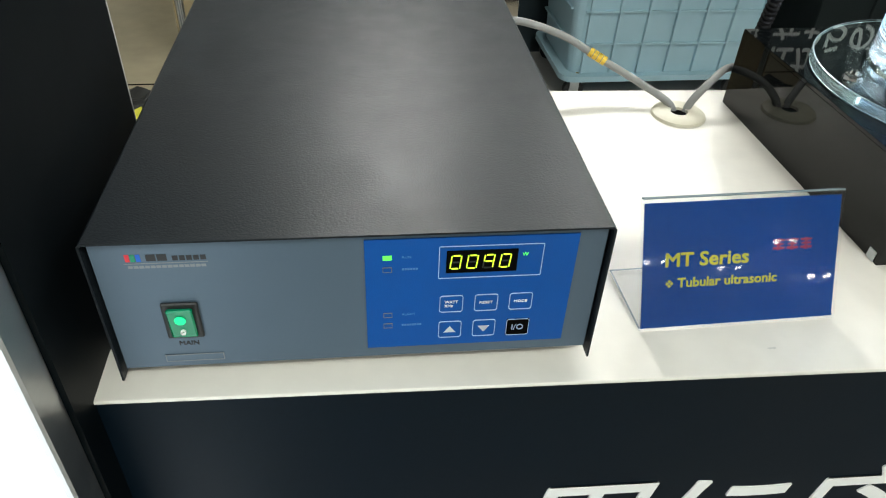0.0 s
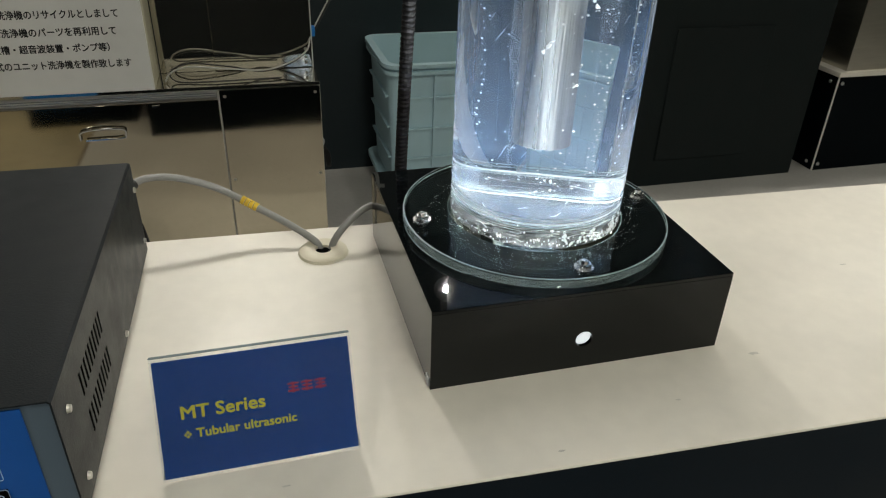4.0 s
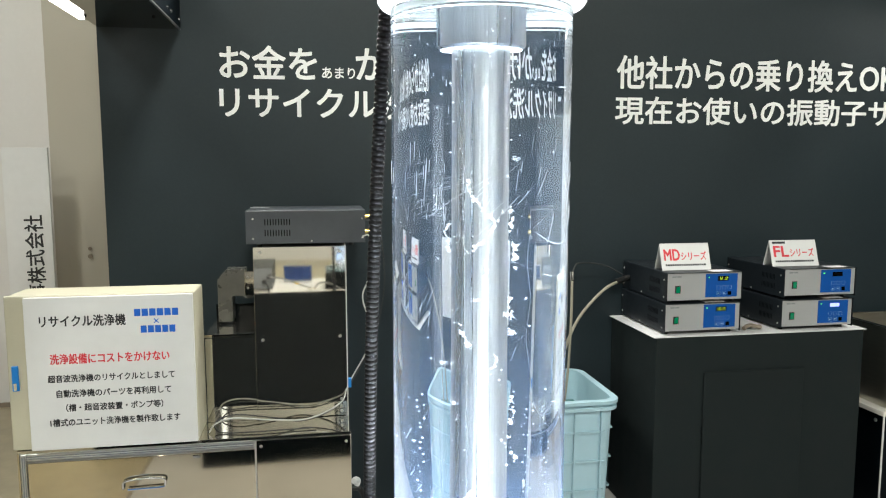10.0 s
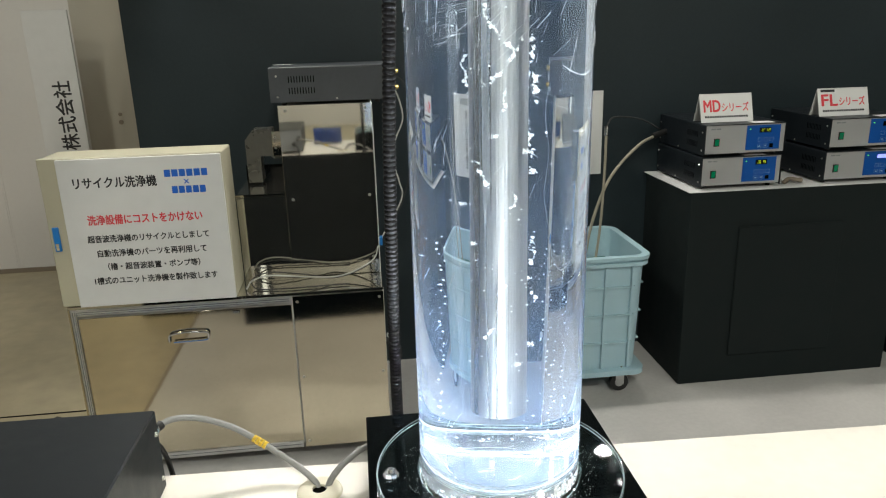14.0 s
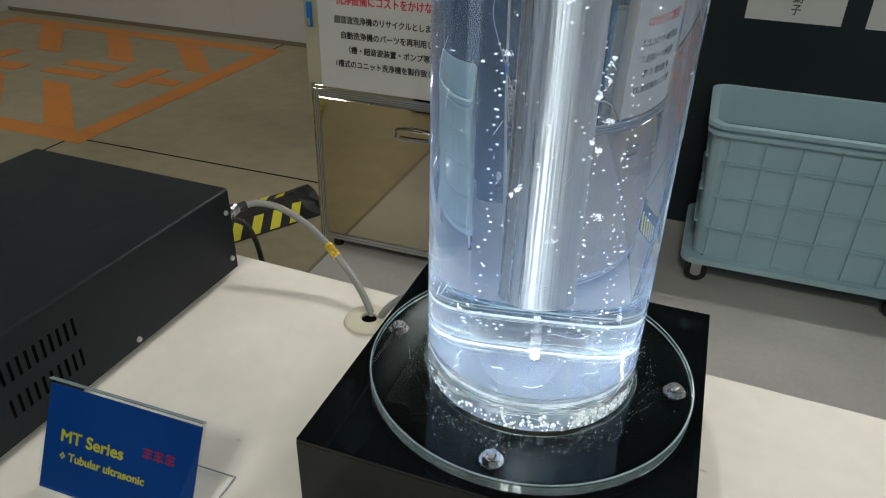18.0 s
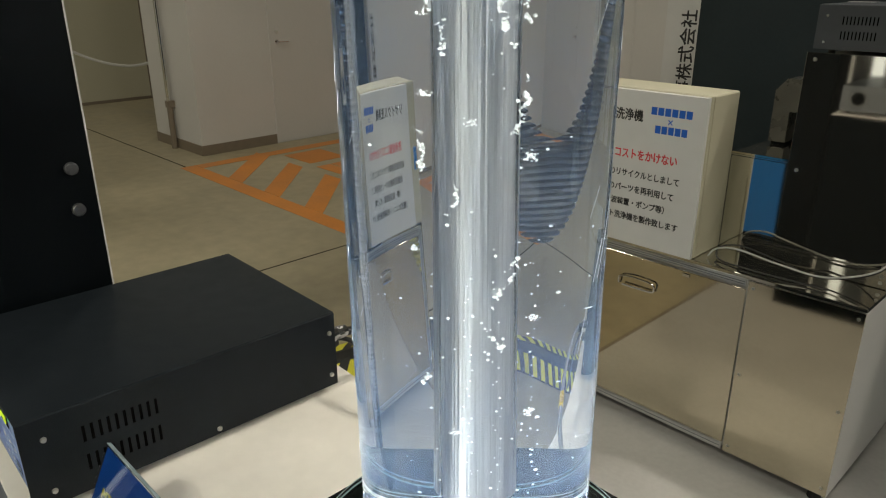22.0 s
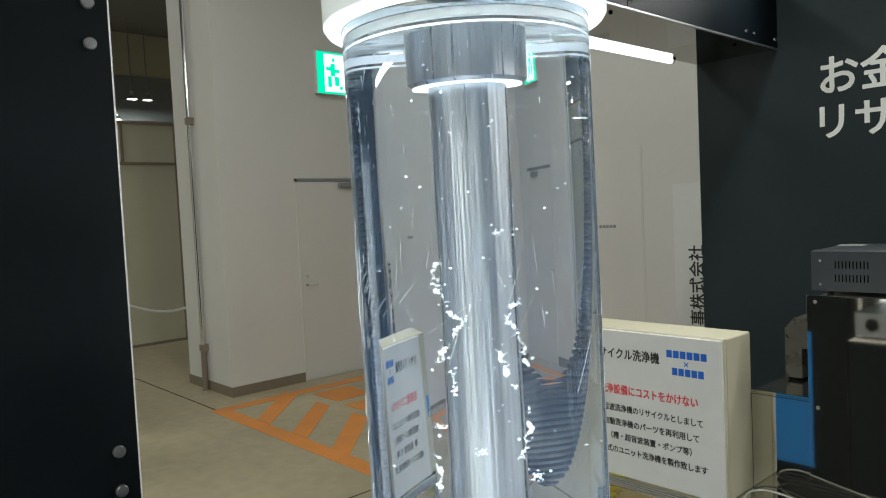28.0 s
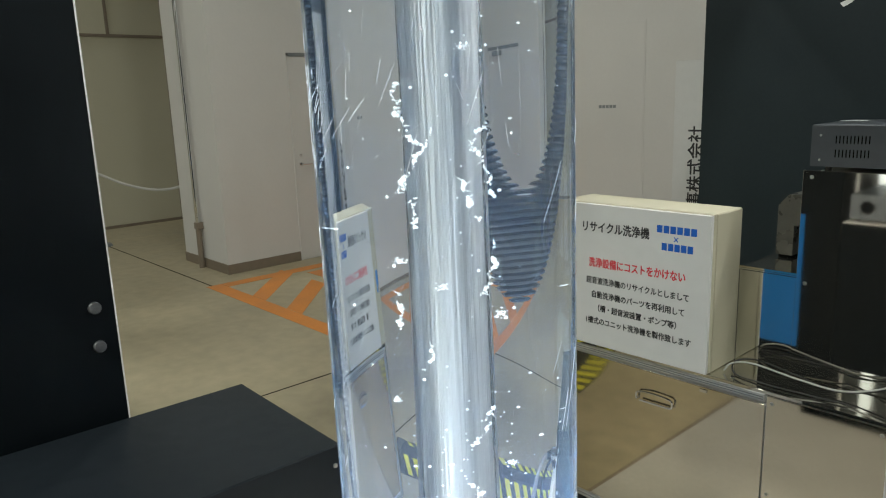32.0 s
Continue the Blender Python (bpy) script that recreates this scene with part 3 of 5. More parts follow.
# hazard-striped cable cover
cc = thing("cable_cover", (0, 0, 0), "black cable cover with yellow hazard stripes on the floor", "cable cover")
run = [Vector(p) for p in smooth_line([(-1.62, 0.8, 0), (-1.41, 1.3, 0), (-1.29, 1.8, 0), (-1.21, 2.17, 0), (-1.08, 2.43, 0), (-0.94, 2.68, 0), (-0.8, 2.92, 0)], 12)]
reach = [0.0]
for a, b in zip(run, run[1:]):
    reach.append(reach[-1] + (b - a).length)


def along(d, x, z):
    """A point d metres along the cover, x from its left edge and z up."""
    d = min(max(d, 0.0), reach[-1] - 0.001)
    k = max(n for n in range(len(reach) - 1) if reach[n] <= d)
    way = (run[k + 1] - run[k]).normalized()
    p = run[k].lerp(run[k + 1], (d - reach[k]) / max(reach[k + 1] - reach[k], 1e-6))
    end = min(d, reach[-1] - d)
    crease = 0.022 * max(0.0, 1 - end / 0.22) * (1 + math.sin(d * 61 + x * 17)) if 0.05 < x < 0.3 else 0.0
    return p + Vector((way.y, -way.x, 0)) * (x - 0.165) + Vector((0, 0, z + crease))


def cover_z(x):
    return 0.002 + 0.04 * min(1.0, min(x, 0.33 - x) / 0.13)


bm = bmesh.new()
rows_ = [[bm.verts.new(along(k * 0.045, x, cover_z(x))) for x in (0, 0.065, 0.13, 0.165, 0.2, 0.265, 0.33)] for k in range(int(reach[-1] / 0.045) + 1)]
for a, b in zip(rows_, rows_[1:]):
    for k in range(6):
        bm.faces.new((a[k], a[k + 1], b[k + 1], b[k]))
part("cover", bm, RUBBER, cc)
for x0, x1 in ((0.006, 0.112), (0.218, 0.324)):
    for k in range(int((reach[-1] - 0.12) / 0.1)):
        s = bmesh.new()
        lo, hi = [], []
        for u in (0.0, 0.33, 0.66, 1.0):
            x = x0 + (x1 - x0) * u
            for d in (0.0, 0.05):
                at = 0.03 + k * 0.1 + d + (0.33 - x) * 0.75 - (0.12 if x1 < 0.2 else 0.0)
                lo.append(s.verts.new(along(at, x, cover_z(x) + 0.0008)))
                hi.append(s.verts.new(along(at, x, cover_z(x) + 0.003)))
        for q in (0, 2, 4):
            s.faces.new((hi[q], hi[q + 1], hi[q + 3], hi[q + 2]))
            s.faces.new((lo[q], hi[q], hi[q + 2], lo[q + 2]))
            s.faces.new((lo[q + 1], hi[q + 1], hi[q + 3], lo[q + 3]))
        bmesh.ops.recalc_face_normals(s, faces=s.faces)
        part("hazard_stripe", s, HAZARD_YELLOW, cc)

# ---- hall and booth lamps ----
def high_bay(x, y, energy, z=5.6, size=1.0):
    t = thing("ceiling_lamp", (x, y, z), "round pendant high-bay ceiling lamp, lit", "ceiling lamp", "hall ceiling lamps")
    shade = [(0.06, 0.35), (0.08, 0.2), (0.2, 0.08), (0.22, 0.0), (0.2, 0.012), (0.06, 0.1)]
    part("housing", lathe([(r * size, h * size) for r, h in shade], 24), ALUMINIUM, t)
    part("stem", CY(0.012, 0.012, (0, 0, 0.35 * size), (0, 0, 6.2 - z), 10), INK_GREY, t)
    part("lens", CY(0.19 * size, 0.19 * size, (0, 0, 0.012), (0, 0, 0.02), 24), LAMP_FACE, t)
    lamp("lamp", pose(x, y, z - 0.01), energy, 0.4, 0.4, (0.97, 1.0, 0.92), "DISK")


# Out of view: placed and powered for the light booth and alcove need.
for x, y in ((-9, 1), (-9, -4), (-3.2, 0.6), (-3.2, -5), (0.9, -3.2), (1.5, -3.2), (1.2, -6), (5.0, -2.6), (9, -4), (-2.2, 2.4), (9, 3)):
    high_bay(x, y, HIGH_BAY if -2 < x < 6 else HALL_BAY)

for x, y, z in ((-14.68, 6.13, 4.5), (-14.4, 5.7, 4.45), (-15.5, 5.73, 4.17)):
    high_bay(x, y, HALL_BAY * 0.5, z, 0.5)


def arm_spot(at, aim, energy, lens=0.052):
    """A spotlight on an arm clamped to the top of the back wall."""
    x, y, z = at
    t = thing("arm_spotlight", (x, WALL_Y, 3.3), "black arm spotlight on the booth wall, lit", "spotlight", "wall spotlights")
    part("clamp", B((-0.02, -0.02, 0.0), (0.02, 0.08, 0.04), 0.003), RUBBER, t)
    part("arm", tube([(0, 0.0, 0.03), (0, (y - WALL_Y) * 0.5, 0.06), (0, y - WALL_Y + 0.03, z - 3.3 + 0.03)], 0.009, 10), RUBBER, t)
    head = look(at, aim)
    hd = part("head", CY(0.07, 0.045, (0, 0, -0.05), (0, 0, 0.07), 24), RUBBER, t)
    hd.matrix_local = Matrix.Translation((-x, -WALL_Y, -3.3)) @ head
    part("lens", CY(lens, lens, (0, 0, -0.056), (0, 0, -0.0505), 24), SPOT_FACE, hd)
    s = lamp("spot", head @ Matrix.Translation((0, 0, -0.06)), energy, lens * 1.9, lens * 1.9, (1.0, 0.98, 0.93), "DISK")
    s.data.spread = radians(140)


# The last two heads are added light; no such lamps are known.
for at, aim, lens in (((0.225, 3.21, 3.12), (0.1, 0.7, 1.0), 0.052), ((0.25, 3.2, 2.92), (0.3, 0.7, 1.0), 0.052), ((1.33, 3.2, 2.88), (1.25, 0.75, 1.0), 0.018), ((1.89, 3.2, 2.82), (1.7, 0.8, 1.0), 0.018), ((4.2, 3.2, 2.87), (2.9, 0.9, 1.0), 0.03), ((5.1, 3.2, 2.9), (3.6, 1.0, 1.0), 0.03)):
    arm_spot(at, aim, ARM_SPOT, lens)
# Stand-ins for distant hall lamps, placed and flattened to make the card's glints.
for x, z in ((6.6, 3.06), (5.64, 2.7), (7.03, 2.5), (4.5, 2.86)):
    fs = thing("glint_lamp", (x, -8.8, z), "bright twin lamp across the hall, lit, added for glints on the sign card", "wall lamp", "far wall lamps")
    part("bracket", B((-0.02, 0, 0.06), (0.02, 0.2, 0.09), 0.004), INK_GREY, fs)
    for dx in (-0.13, 0.13):
        part("lens", lathe([(0.0, 0.0), (0.07, 0.01), (0.09, 0.05), (0.085, 0.09), (0.0, 0.1)], 20), LAMP_FACE, fs).matrix_local = pose(dx, 0.18, 0, 30, 0, 0) @ Matrix.Diagonal((0.75, 0.4, 0.4, 1))
beam = thing("overhead_beam", (-0.45, 0.7, 2.38), "black overhead beam with a polished underside and silver bolts", "beam")
BL = WALL_Y - 0.702
part("soffit", B((0.0, 0, 0.0), (0.35, BL, 0.006), 0.001), BEAM_GLOSS, beam, "polished underside")
part("fascia", B((0.351, 0, 0.004), (0.361, BL * 0.58, 0.26), 0.001), BLACK_PANEL, beam)
part("fascia", B((0.351, BL * 0.58 + 0.003, 0.004), (0.361, BL, 0.26), 0.001), BLACK_PANEL, beam)
part("back_plate", B((0.0, 0, 0.007), (0.01, BL, 0.26)), BLACK_PANEL, beam)
part("edge_strip", B((0.3515, 0, -0.003), (0.3605, BL, 0.0038), 0.0005), ALUMINIUM, beam, "bright aluminium edge strip")
for y in (0.2, 0.28, 1.5, 1.58, 2.37, 2.44, 2.63):
    screw(beam, (0.361, y, 0.036), (1, 0, 0), 0.0085, 0.007, CHROME, "bolt")
# Dark bolt shapes drawn in for the bolts mirrored by the underside.
for x, y in ((0.3, 1.46), (0.3, 1.54), (0.3, 2.4), (0.02, 2.42)):
    screw(beam, (x, y, 0.0), (0, 0, -1), 0.007, 0.006, SLOT_DARK, "bolt")
strip = thing("strip_light", (-0.452, 1.0, 2.358), "white linear strip light, lit, under the beam", "strip light")
part("diffuser", B((0.0, 0.012, 0.003), (0.022, 2.11, 0.0218), 0.003), LED_BAR, strip)
for y in (0.0, 2.112):
    part("end_cap", B((-0.001, y, 0.002), (0.023, y + 0.011, 0.0218), 0.001), WHITE_PAINT, strip)

# wall lettering and sheets
LY = WALL_Y - 0.0006
def wall_text(body, x0, x1, z0, z1, name="wall_lettering"):
    t = lettering(name, body, at_front(x0, LY, z0), x1 - x0, z1 - z0, INK_WHITE, None, 0.001, 0.022)
    return tagged(t, "white vinyl lettering on the black wall", "lettering", "wall lettering", "structure")
wall_text("お金を", 0.08, 0.525, 2.165, 2.315)
wall_text("あまり", 0.551, 0.707, 2.172, 2.222)
wall_text("かけ", 0.715, 1.02, 2.165, 2.315)
wall_text("リサイクル洗浄", 0.075, 1.13, 1.982, 2.125)
wall_text("他社からの乗り換えOK、", 2.045, 3.72, 2.15, 2.315)
wall_text("現在お使いの振動子サイズ", 2.04, 3.98, 1.97, 2.11)
for x, top in ((0.989, "1500W"), (1.437, "1200W")):
    sh = thing("notice_sheet", (x, WALL_Y - 0.002, 0.965), "white printed notice sheet on the black wall", "notice sheet", "wall sheets")
    part("sheet", B((0, -0.0008, 0), (0.36, 0.0012, 0.42)), WHITE_PAPER, sh)
    lettering("heading", top, at_front(0.1, -0.0009, 0.365), 0.17, 0.035, INK_BLACK, sh, 0.0003, 0.01)
    lettering("vertical_writing", "投\n込\nみ\n式\n振\n動\n子", at_front(0.165, -0.0009, 0.03), 0.038, 0.31, INK_BLACK, sh, 0.0003, 0.01)

# ---- front counter ----
counter = thing("display_counter", pose(-0.2, 0.4185, 0, 0, 0, -2.25), "white-topped display counter with a black front panel", "counter")
part("worktop", B((0, 0, TOP_Z - 0.004), (3.6, 0.55, TOP_Z), 0.001), WHITE_TOP, counter, "white laminate top")
part("front_panel", B((0, 0.002, 0.0), (3.6, 0.025, 0.9665)), NAVY_FRONT, counter, "dark navy-black front panel")
part("end_panel", B((0.0, 0.0255, 0.0), (0.018, 0.54, 0.9665)), BLACK_PANEL, counter)
part("back_panel", B((0.019, 0.53, 0.0), (3.579, 0.54, 0.9665)), BLACK_PANEL, counter)
part("end_panel", B((3.58, 0.0255, 0.0), (3.598, 0.54, 0.9665)), BLACK_PANEL, counter)
lettering("front_lettering", "用に応じた特", at_front(0.35, 0.0015, 0.68), 0.9, 0.145, INK_WHITE, counter, 0.0008, 0.012, 0.2)
scuff_rng = random.Random(11)
for x, y, r in ((1.155, 0.13, 0.006), (0.86, 0.022, 0.004), (0.58, 0.03, 0.003), (1.42, 0.3, 0.004), (1.02, 0.07, 0.003), (0.62, 0.2, 0.003), (1.127, 0.37, 0.004), (1.12, 0.4, 0.003)):
    bm = bmesh.new()
    ring = [bm.verts.new((x + r * math.cos(k * 0.7) * scuff_rng.uniform(0.6, 1.6), y + r * 0.45 * math.sin(k * 0.7) * scuff_rng.uniform(0.6, 1.4), TOP_Z + 0.0003)) for k in range(9)]
    bm.faces.new(ring)
    part("scuff", bm, SCUFF, counter, "small grey scuff on the worktop")
side = thing("side_panel", (-0.215, 0.395, 0), "tall black side panel with round metal studs and a pale edge", "panel")
part("board", B((0, -0.006, 0), (0.018, 0.298, 2.6)), SATIN_BLACK, side)
part("edge_band", B((0.0, 0.298, 0), (0.018, 0.301, 2.6)), WHITE_PAINT, side, "pale edge strip")
for z in (1.264, 1.339, 2.096, 2.17):
    part("stud", lathe([(0.0115, 0.0), (0.0115, 0.006), (0.01, 0.008), (0.0, 0.0085)], 24), STUD_STEEL, side).matrix_local = pose(0.018, 0.263, z, 0, 90, 0)
lb = thing("light_box", (-0.215, 0.06, 0.2), "tall illuminated white light box with a grey frame", "light box")
part("case", B((-0.06, 0, 0), (0.0, 0.329, 1.7), 0.003), ALUMINIUM, lb)
for a, b in (((0, 0, 0), (0.014, 0.035, 1.7)), ((0, 0.294, 0), (0.014, 0.329, 1.7)), ((0, 0.035, 0), (0.014, 0.294, 0.035)), ((0, 0.035, 1.665), (0.014, 0.294, 1.7))):
    part("frame", B(a, b, 0.002), ALUMINIUM, lb)
part("lit_face", B((0, 0.036, 0.036), (0.008, 0.293, 1.664)), LIGHTBOX, lb)
foot = part("foot", B((-0.1, 0.05, -0.2), (0.02, 0.28, 0.0)), BLACK_PANEL, lb)

# ---- generators ----
SEG = {"0": "abcdef", "1": "bc", "2": "abged", "5": "afgcd", "9": "abcfg", "-": "", " ": ""}


def digits(text, x, z, w, h, parent, material, y):
    """Seven-segment figures that face -y."""
    s = w * 0.17
    step = w * 1.42
    for n, ch in enumerate(text):
        dim, lit = bmesh.new(), bmesh.new()
        ox = x + n * step
        segs = {"a": ((s, h - s), (w - s, h)), "g": ((s, h / 2 - s / 2), (w - s, h / 2 + s / 2)), "d": ((s, 0), (w - s, s)),
                "f": ((0, h / 2), (s, h - s / 2)), "b": ((w - s, h / 2), (w, h - s / 2)), "e": ((0, s / 2), (s, h / 2)), "c": ((w - s, s / 2), (w, h / 2))}
        for key, (p, q) in segs.items():
            on = key in SEG[ch]
            g = 0.0004
            bmx = lit if on else dim
            r = bmesh.ops.create_cube(bmx, size=1)
            for v in r["verts"]:
                lx, lz = p[0] + g + (v.co.x + 0.5) * (q[0] - p[0] - 2 * g), p[1] + g + (v.co.z + 0.5) * (q[1] - p[1] - 2 * g)
                v.co = (ox + lx + 0.1 * lz, y - 0.0006 + v.co.y * 0.001, z + lz)
        part("digit", lit, material, parent, "glowing yellow-green figure")
        part("unlit_digit", dim, UNLIT, parent)


def frame_bars(bm, x0, z0, x1, z1, t, y0, y1):
    for a, b in (((x0, z0), (x1, z0 + t)), ((x0, z1 - t), (x1, z1)), ((x0, z0 + t), (x0 + t, z1 - t)), ((x1 - t, z0 + t), (x1, z1 - t))):
        box(bm, (a[0], y0, a[1]), (b[0], y1, b[1]))
    return bm


def key_outline(x0, z0, x1, z1, t, y0, y1, r=0.0022):
    """A printed outline with rounded corners."""
    bm = bmesh.new()
    loops = []
    for inset, y in ((0, y1), (0, y0), (t, y0), (t, y1)):
        q, loop = r - inset, []
        for cx, cz, a0 in ((x1 - r, z1 - r, 0), (x0 + r, z1 - r, 90), (x0 + r, z0 + r, 180), (x1 - r, z0 + r, 270)):
            loop += [bm.verts.new((cx + q * math.cos(radians(a0 + 30 * k)), y, cz + q * math.sin(radians(a0 + 30 * k)))) for k in range(4)]
        loops.append(loop)
    for a, b in zip(loops, loops[1:]):
        for k in range(16):
            bm.faces.new((a[k], a[(k + 1) % 16], b[(k + 1) % 16], b[k]))
    bmesh.ops.recalc_face_normals(bm, faces=bm.faces)
    return bm


GW, GD, GH = 0.381, 0.487, 0.137


def generator(m, shown, label, face, group="", detail=True, lcd=False, vents=True, enamel=None):
    """Ultrasonic generator: folded steel cover, recessed face, keypad, display, rocker switch."""
    g = thing("generator", m, label, "generator", group)
    t = 0.0016
    cv = bmesh.new()
    r = 0.0025
    prof = [(0, 0), (0, GH - r), (r, GH), (GW - r, GH), (GW, GH - r), (GW, 0), (GW - t, 0), (GW - t, GH - r - t / 2), (GW - r - t / 2, GH - t), (r + t / 2, GH - t), (t, GH - r - t / 2), (t, 0)]
    fr, bk = [cv.verts.new((x, 0, z)) for x, z in prof], [cv.verts.new((x, GD, z)) for x, z in prof]
    for k in range(12):
        cv.faces.new((fr[k], fr[(k + 1) % 12], bk[(k + 1) % 12], bk[k]))
    for k in range(5):
        for q in (fr, bk):
            cv.faces.new((q[k], q[k + 1], q[10 - k], q[11 - k]))
    bmesh.ops.recalc_face_normals(cv, faces=cv.faces)
    part("cover", cv, enamel or DARK_STEEL, g, "dark textured enamel cover")
    part("rear_plate", B((t, GD - 0.004, 0.004), (GW - t, GD - 0.002, GH - t)), INK_GREY, g, "bare grey rear plate")
    fan = part("fan_guard", lathe([(0.036, 0.0), (0.038, 0.0), (0.038, 0.003), (0.036, 0.003)], 28, True), ALUMINIUM, g)
    fan.matrix_local = pose(0.084, GD - 0.0018, 0.07, -90, 0, 0)
    part("fan_blade", CY(0.035, 0.035, (0, 0, 0), (0, 0, 0.001), 28), SLOT_DARK, fan)
    part("base_plate", B((t, 0.012, 0.006), (GW - t, GD - 0.004, 0.009)), GREY_FACE, g)
    part("face_plate", B((0.004, 0.006, 0.008), (GW - 0.004, 0.0085, GH - 0.004)), face, g, "brushed grey face")
    y = 0.006
    for x in (0.03, GW - 0.03):
        for yy in (0.05, GD - 0.06):
            part("foot", CY(0.012, 0.01, (x, yy, 0.006), (x, yy, -0.012), 14), RUBBER, g)
    kx0, kx1, kz0, kz1 = 0.195, 0.3555, 0.0187, 0.1287
    part("keypad", B((kx0, y - 0.0012, kz0), (kx1, y, kz1)), BLUE_KEYPAD, g, "blue membrane keypad")
    yk = y - 0.0012
    dx0, dz0, dx1, dz1 = 0.2556, 0.0955, 0.3098, 0.117
    disp = part("display", B((dx0, yk - 0.001, dz0), (dx1, yk, dz1), 0.0004), SLOT_DARK, g)
    if lcd:
        part("lcd", B((dx0 + 0.002, yk - 0.0016, dz0 + 0.002), (dx1 - 0.002, yk - 0.001, dz1 - 0.002)), LCD_BLUE, disp)
    elif shown:
        digits(shown, dx0 + 0.002, dz0 + 0.0043, 0.0088, 0.0138, disp, DIGIT, yk - 0.001)
    if detail:
        part("display_outline", key_outline(dx0 - 0.0056, dz0 - 0.0055, dx1 + 0.0195, dz1 + 0.004, 0.0005, yk - 0.0005, yk, 0.001), KEY_LINE, g)
        lettering("unit_mark", "W", at_front(dx1 + 0.0034, yk, dz0 + 0.0138), 0.0046, 0.0034, GREEN_LED, g, 0.0003)
    for k, z in enumerate((0.112, 0.1007, 0.0544, 0.0431)):
        led = part("indicator", B((0.2083, yk - 0.0006, z - 0.002), (0.2148, yk, z + 0.002)), GREEN_LED if k == 0 else BLUE_KEYPAD, g)
        if detail:
            if k:
                part("outline", frame_bars(bmesh.new(), 0.2081, z - 0.0024, 0.215, z + 0.0024, 0.0004, yk - 0.0008, yk - 0.0002), SKIRTING, led)
            if k in (0, 2):
                lettering("caption", "RUN" if k == 0 else "ALARM", at_front(0.2225, yk, z - 0.001), 0.0068 if k == 0 else 0.01, 0.0022, CAPTION, g, 0.0002)
            else:
                bars("caption", at_front(0.2225, yk, z - 0.001), (0, 0.012, 0, 0.0155)[k], 0.0018, CAPTION, g, (0, 6, 0, 8)[k], 0.3, 0.0002)
    keys = (("WATT\nKHz", 0), ("RESET", 1), ("MODE", 2))
    for text, k in keys:
        x = 0.252 + k * 0.0277
        key = part("key", key_outline(x, 0.0548, x + 0.0185, 0.0722, 0.0005, yk - 0.0006, yk), KEY_LINE, g)
        if detail:
            lettering("key_text", text, at_front(x + 0.004, yk, 0.0602 if k == 0 else 0.0625), 0.0105, 0.0065 if k == 0 else 0.0024, INK_WHITE, key, 0.0003, 0.01)
    for k in range(3):
        x = 0.252 + k * 0.0277
        if k < 2:
            key = part("key", key_outline(x, 0.0268, x + 0.0185, 0.0448, 0.0005, yk - 0.0006, yk), KEY_LINE, g)
            bm = bmesh.new()
            s = 1 if k == 0 else -1
            tri = [(x + 0.004, 0.0355 - s * 0.003), (x + 0.014, 0.0355 - s * 0.003), (x + 0.009, 0.0355 + s * 0.004)]
            bm.faces.new([bm.verts.new((p, yk - 0.0004, q)) for p, q in tri])
            bmesh.ops.solidify(bm, geom=bm.faces[:], thickness=0.0003)
            part("arrow", bm, INK_WHITE, key)
        else:
            key = part("power_key", B((x - 0.0002, yk - 0.0008, 0.0266), (x + 0.0187, yk, 0.0446), 0.0004), SLOT_DARK, g)
            if detail:
                part("outline", key_outline(x - 0.0001, 0.0267, x + 0.0186, 0.0445, 0.0004, yk - 0.0011, yk - 0.0007), KEY_LINE, key)
                lettering("key_text", "I/O", at_front(x + 0.0045, yk - 0.0008, 0.0327), 0.0095, 0.006, KEY_LINE, key, 0.0003)
    sw = part("switch_bezel", B((0.0427, y - 0.003, 0.0408), (0.0698, y, 0.0766), 0.001), RUBBER, g)
    rk = bmesh.new()
    box(rk, (0.0466, y - 0.0075, 0.0437), (0.0659, y - 0.003, 0.073), 0.0012)
    for v in rk.verts:
        if v.co.y < y - 0.005 and v.co.z < 0.056:
            v.co.y += 0.003
    part("rocker", rk, GREEN_ROCKER, sw, "green lit rocker")
    if detail:
        part("rocker_glow", CY(0.0044, 0.0044, (0.0562, y - 0.0078, 0.0638), (0.0562, y - 0.0074, 0.0638), 9), ROCKER_LED, sw)
        lettering("rocker_mark", "O", at_front(0.0542, y - 0.0062, 0.0486), 0.004, 0.0045, INK_WHITE, sw, 0.0012)
        lettering("caption", "MAIN", at_front(0.0492, y, 0.0312), 0.0147, 0.0042, INK_BLACK, g, 0.0003, 0.03)
        plate = part("type_plate", B((0.036, y - 0.0006, 0.0138), (0.081, y, 0.0213)), face, g)
        part("plate_outline", frame_bars(bmesh.new(), 0.036, 0.0138, 0.081, 0.0213, 0.0006, y - 0.0009, y - 0.0005), INK_GREY, plate)
        for k, c in enumerate((INK_RED, GREEN_ROCKER, INK_BLUE)):
            part("logo_block", B((0.0272 + k * 0.0038, y - 0.0004, 0.116), (0.0303 + k * 0.0038, y, 0.1223)), c, g)
        bars("maker_mark", at_front(0.0415, y, 0.1162), 0.0143, 0.0058, INK_BLACK, g, 2, 0.15, 0.0003)
        bars("maker_mark", at_front(0.0595, y, 0.1162), 0.0233, 0.0042, INK_BLACK, g, 5, 0.25, 0.0003)
        part("rule", B((0.0257, y - 0.0003, 0.1139), (0.0838, y, 0.1144)), INK_GREY, g)
        bars("maker_line", at_front(0.0278, y, 0.1097), 0.054, 0.0024, INK_GREY, g, 14, 0.2, 0.0002)
    else:
        bars("maker_mark", at_front(0.0275, y, 0.115), 0.045, 0.006, INK_GREY, g, 2, 0.2, 0.0003)
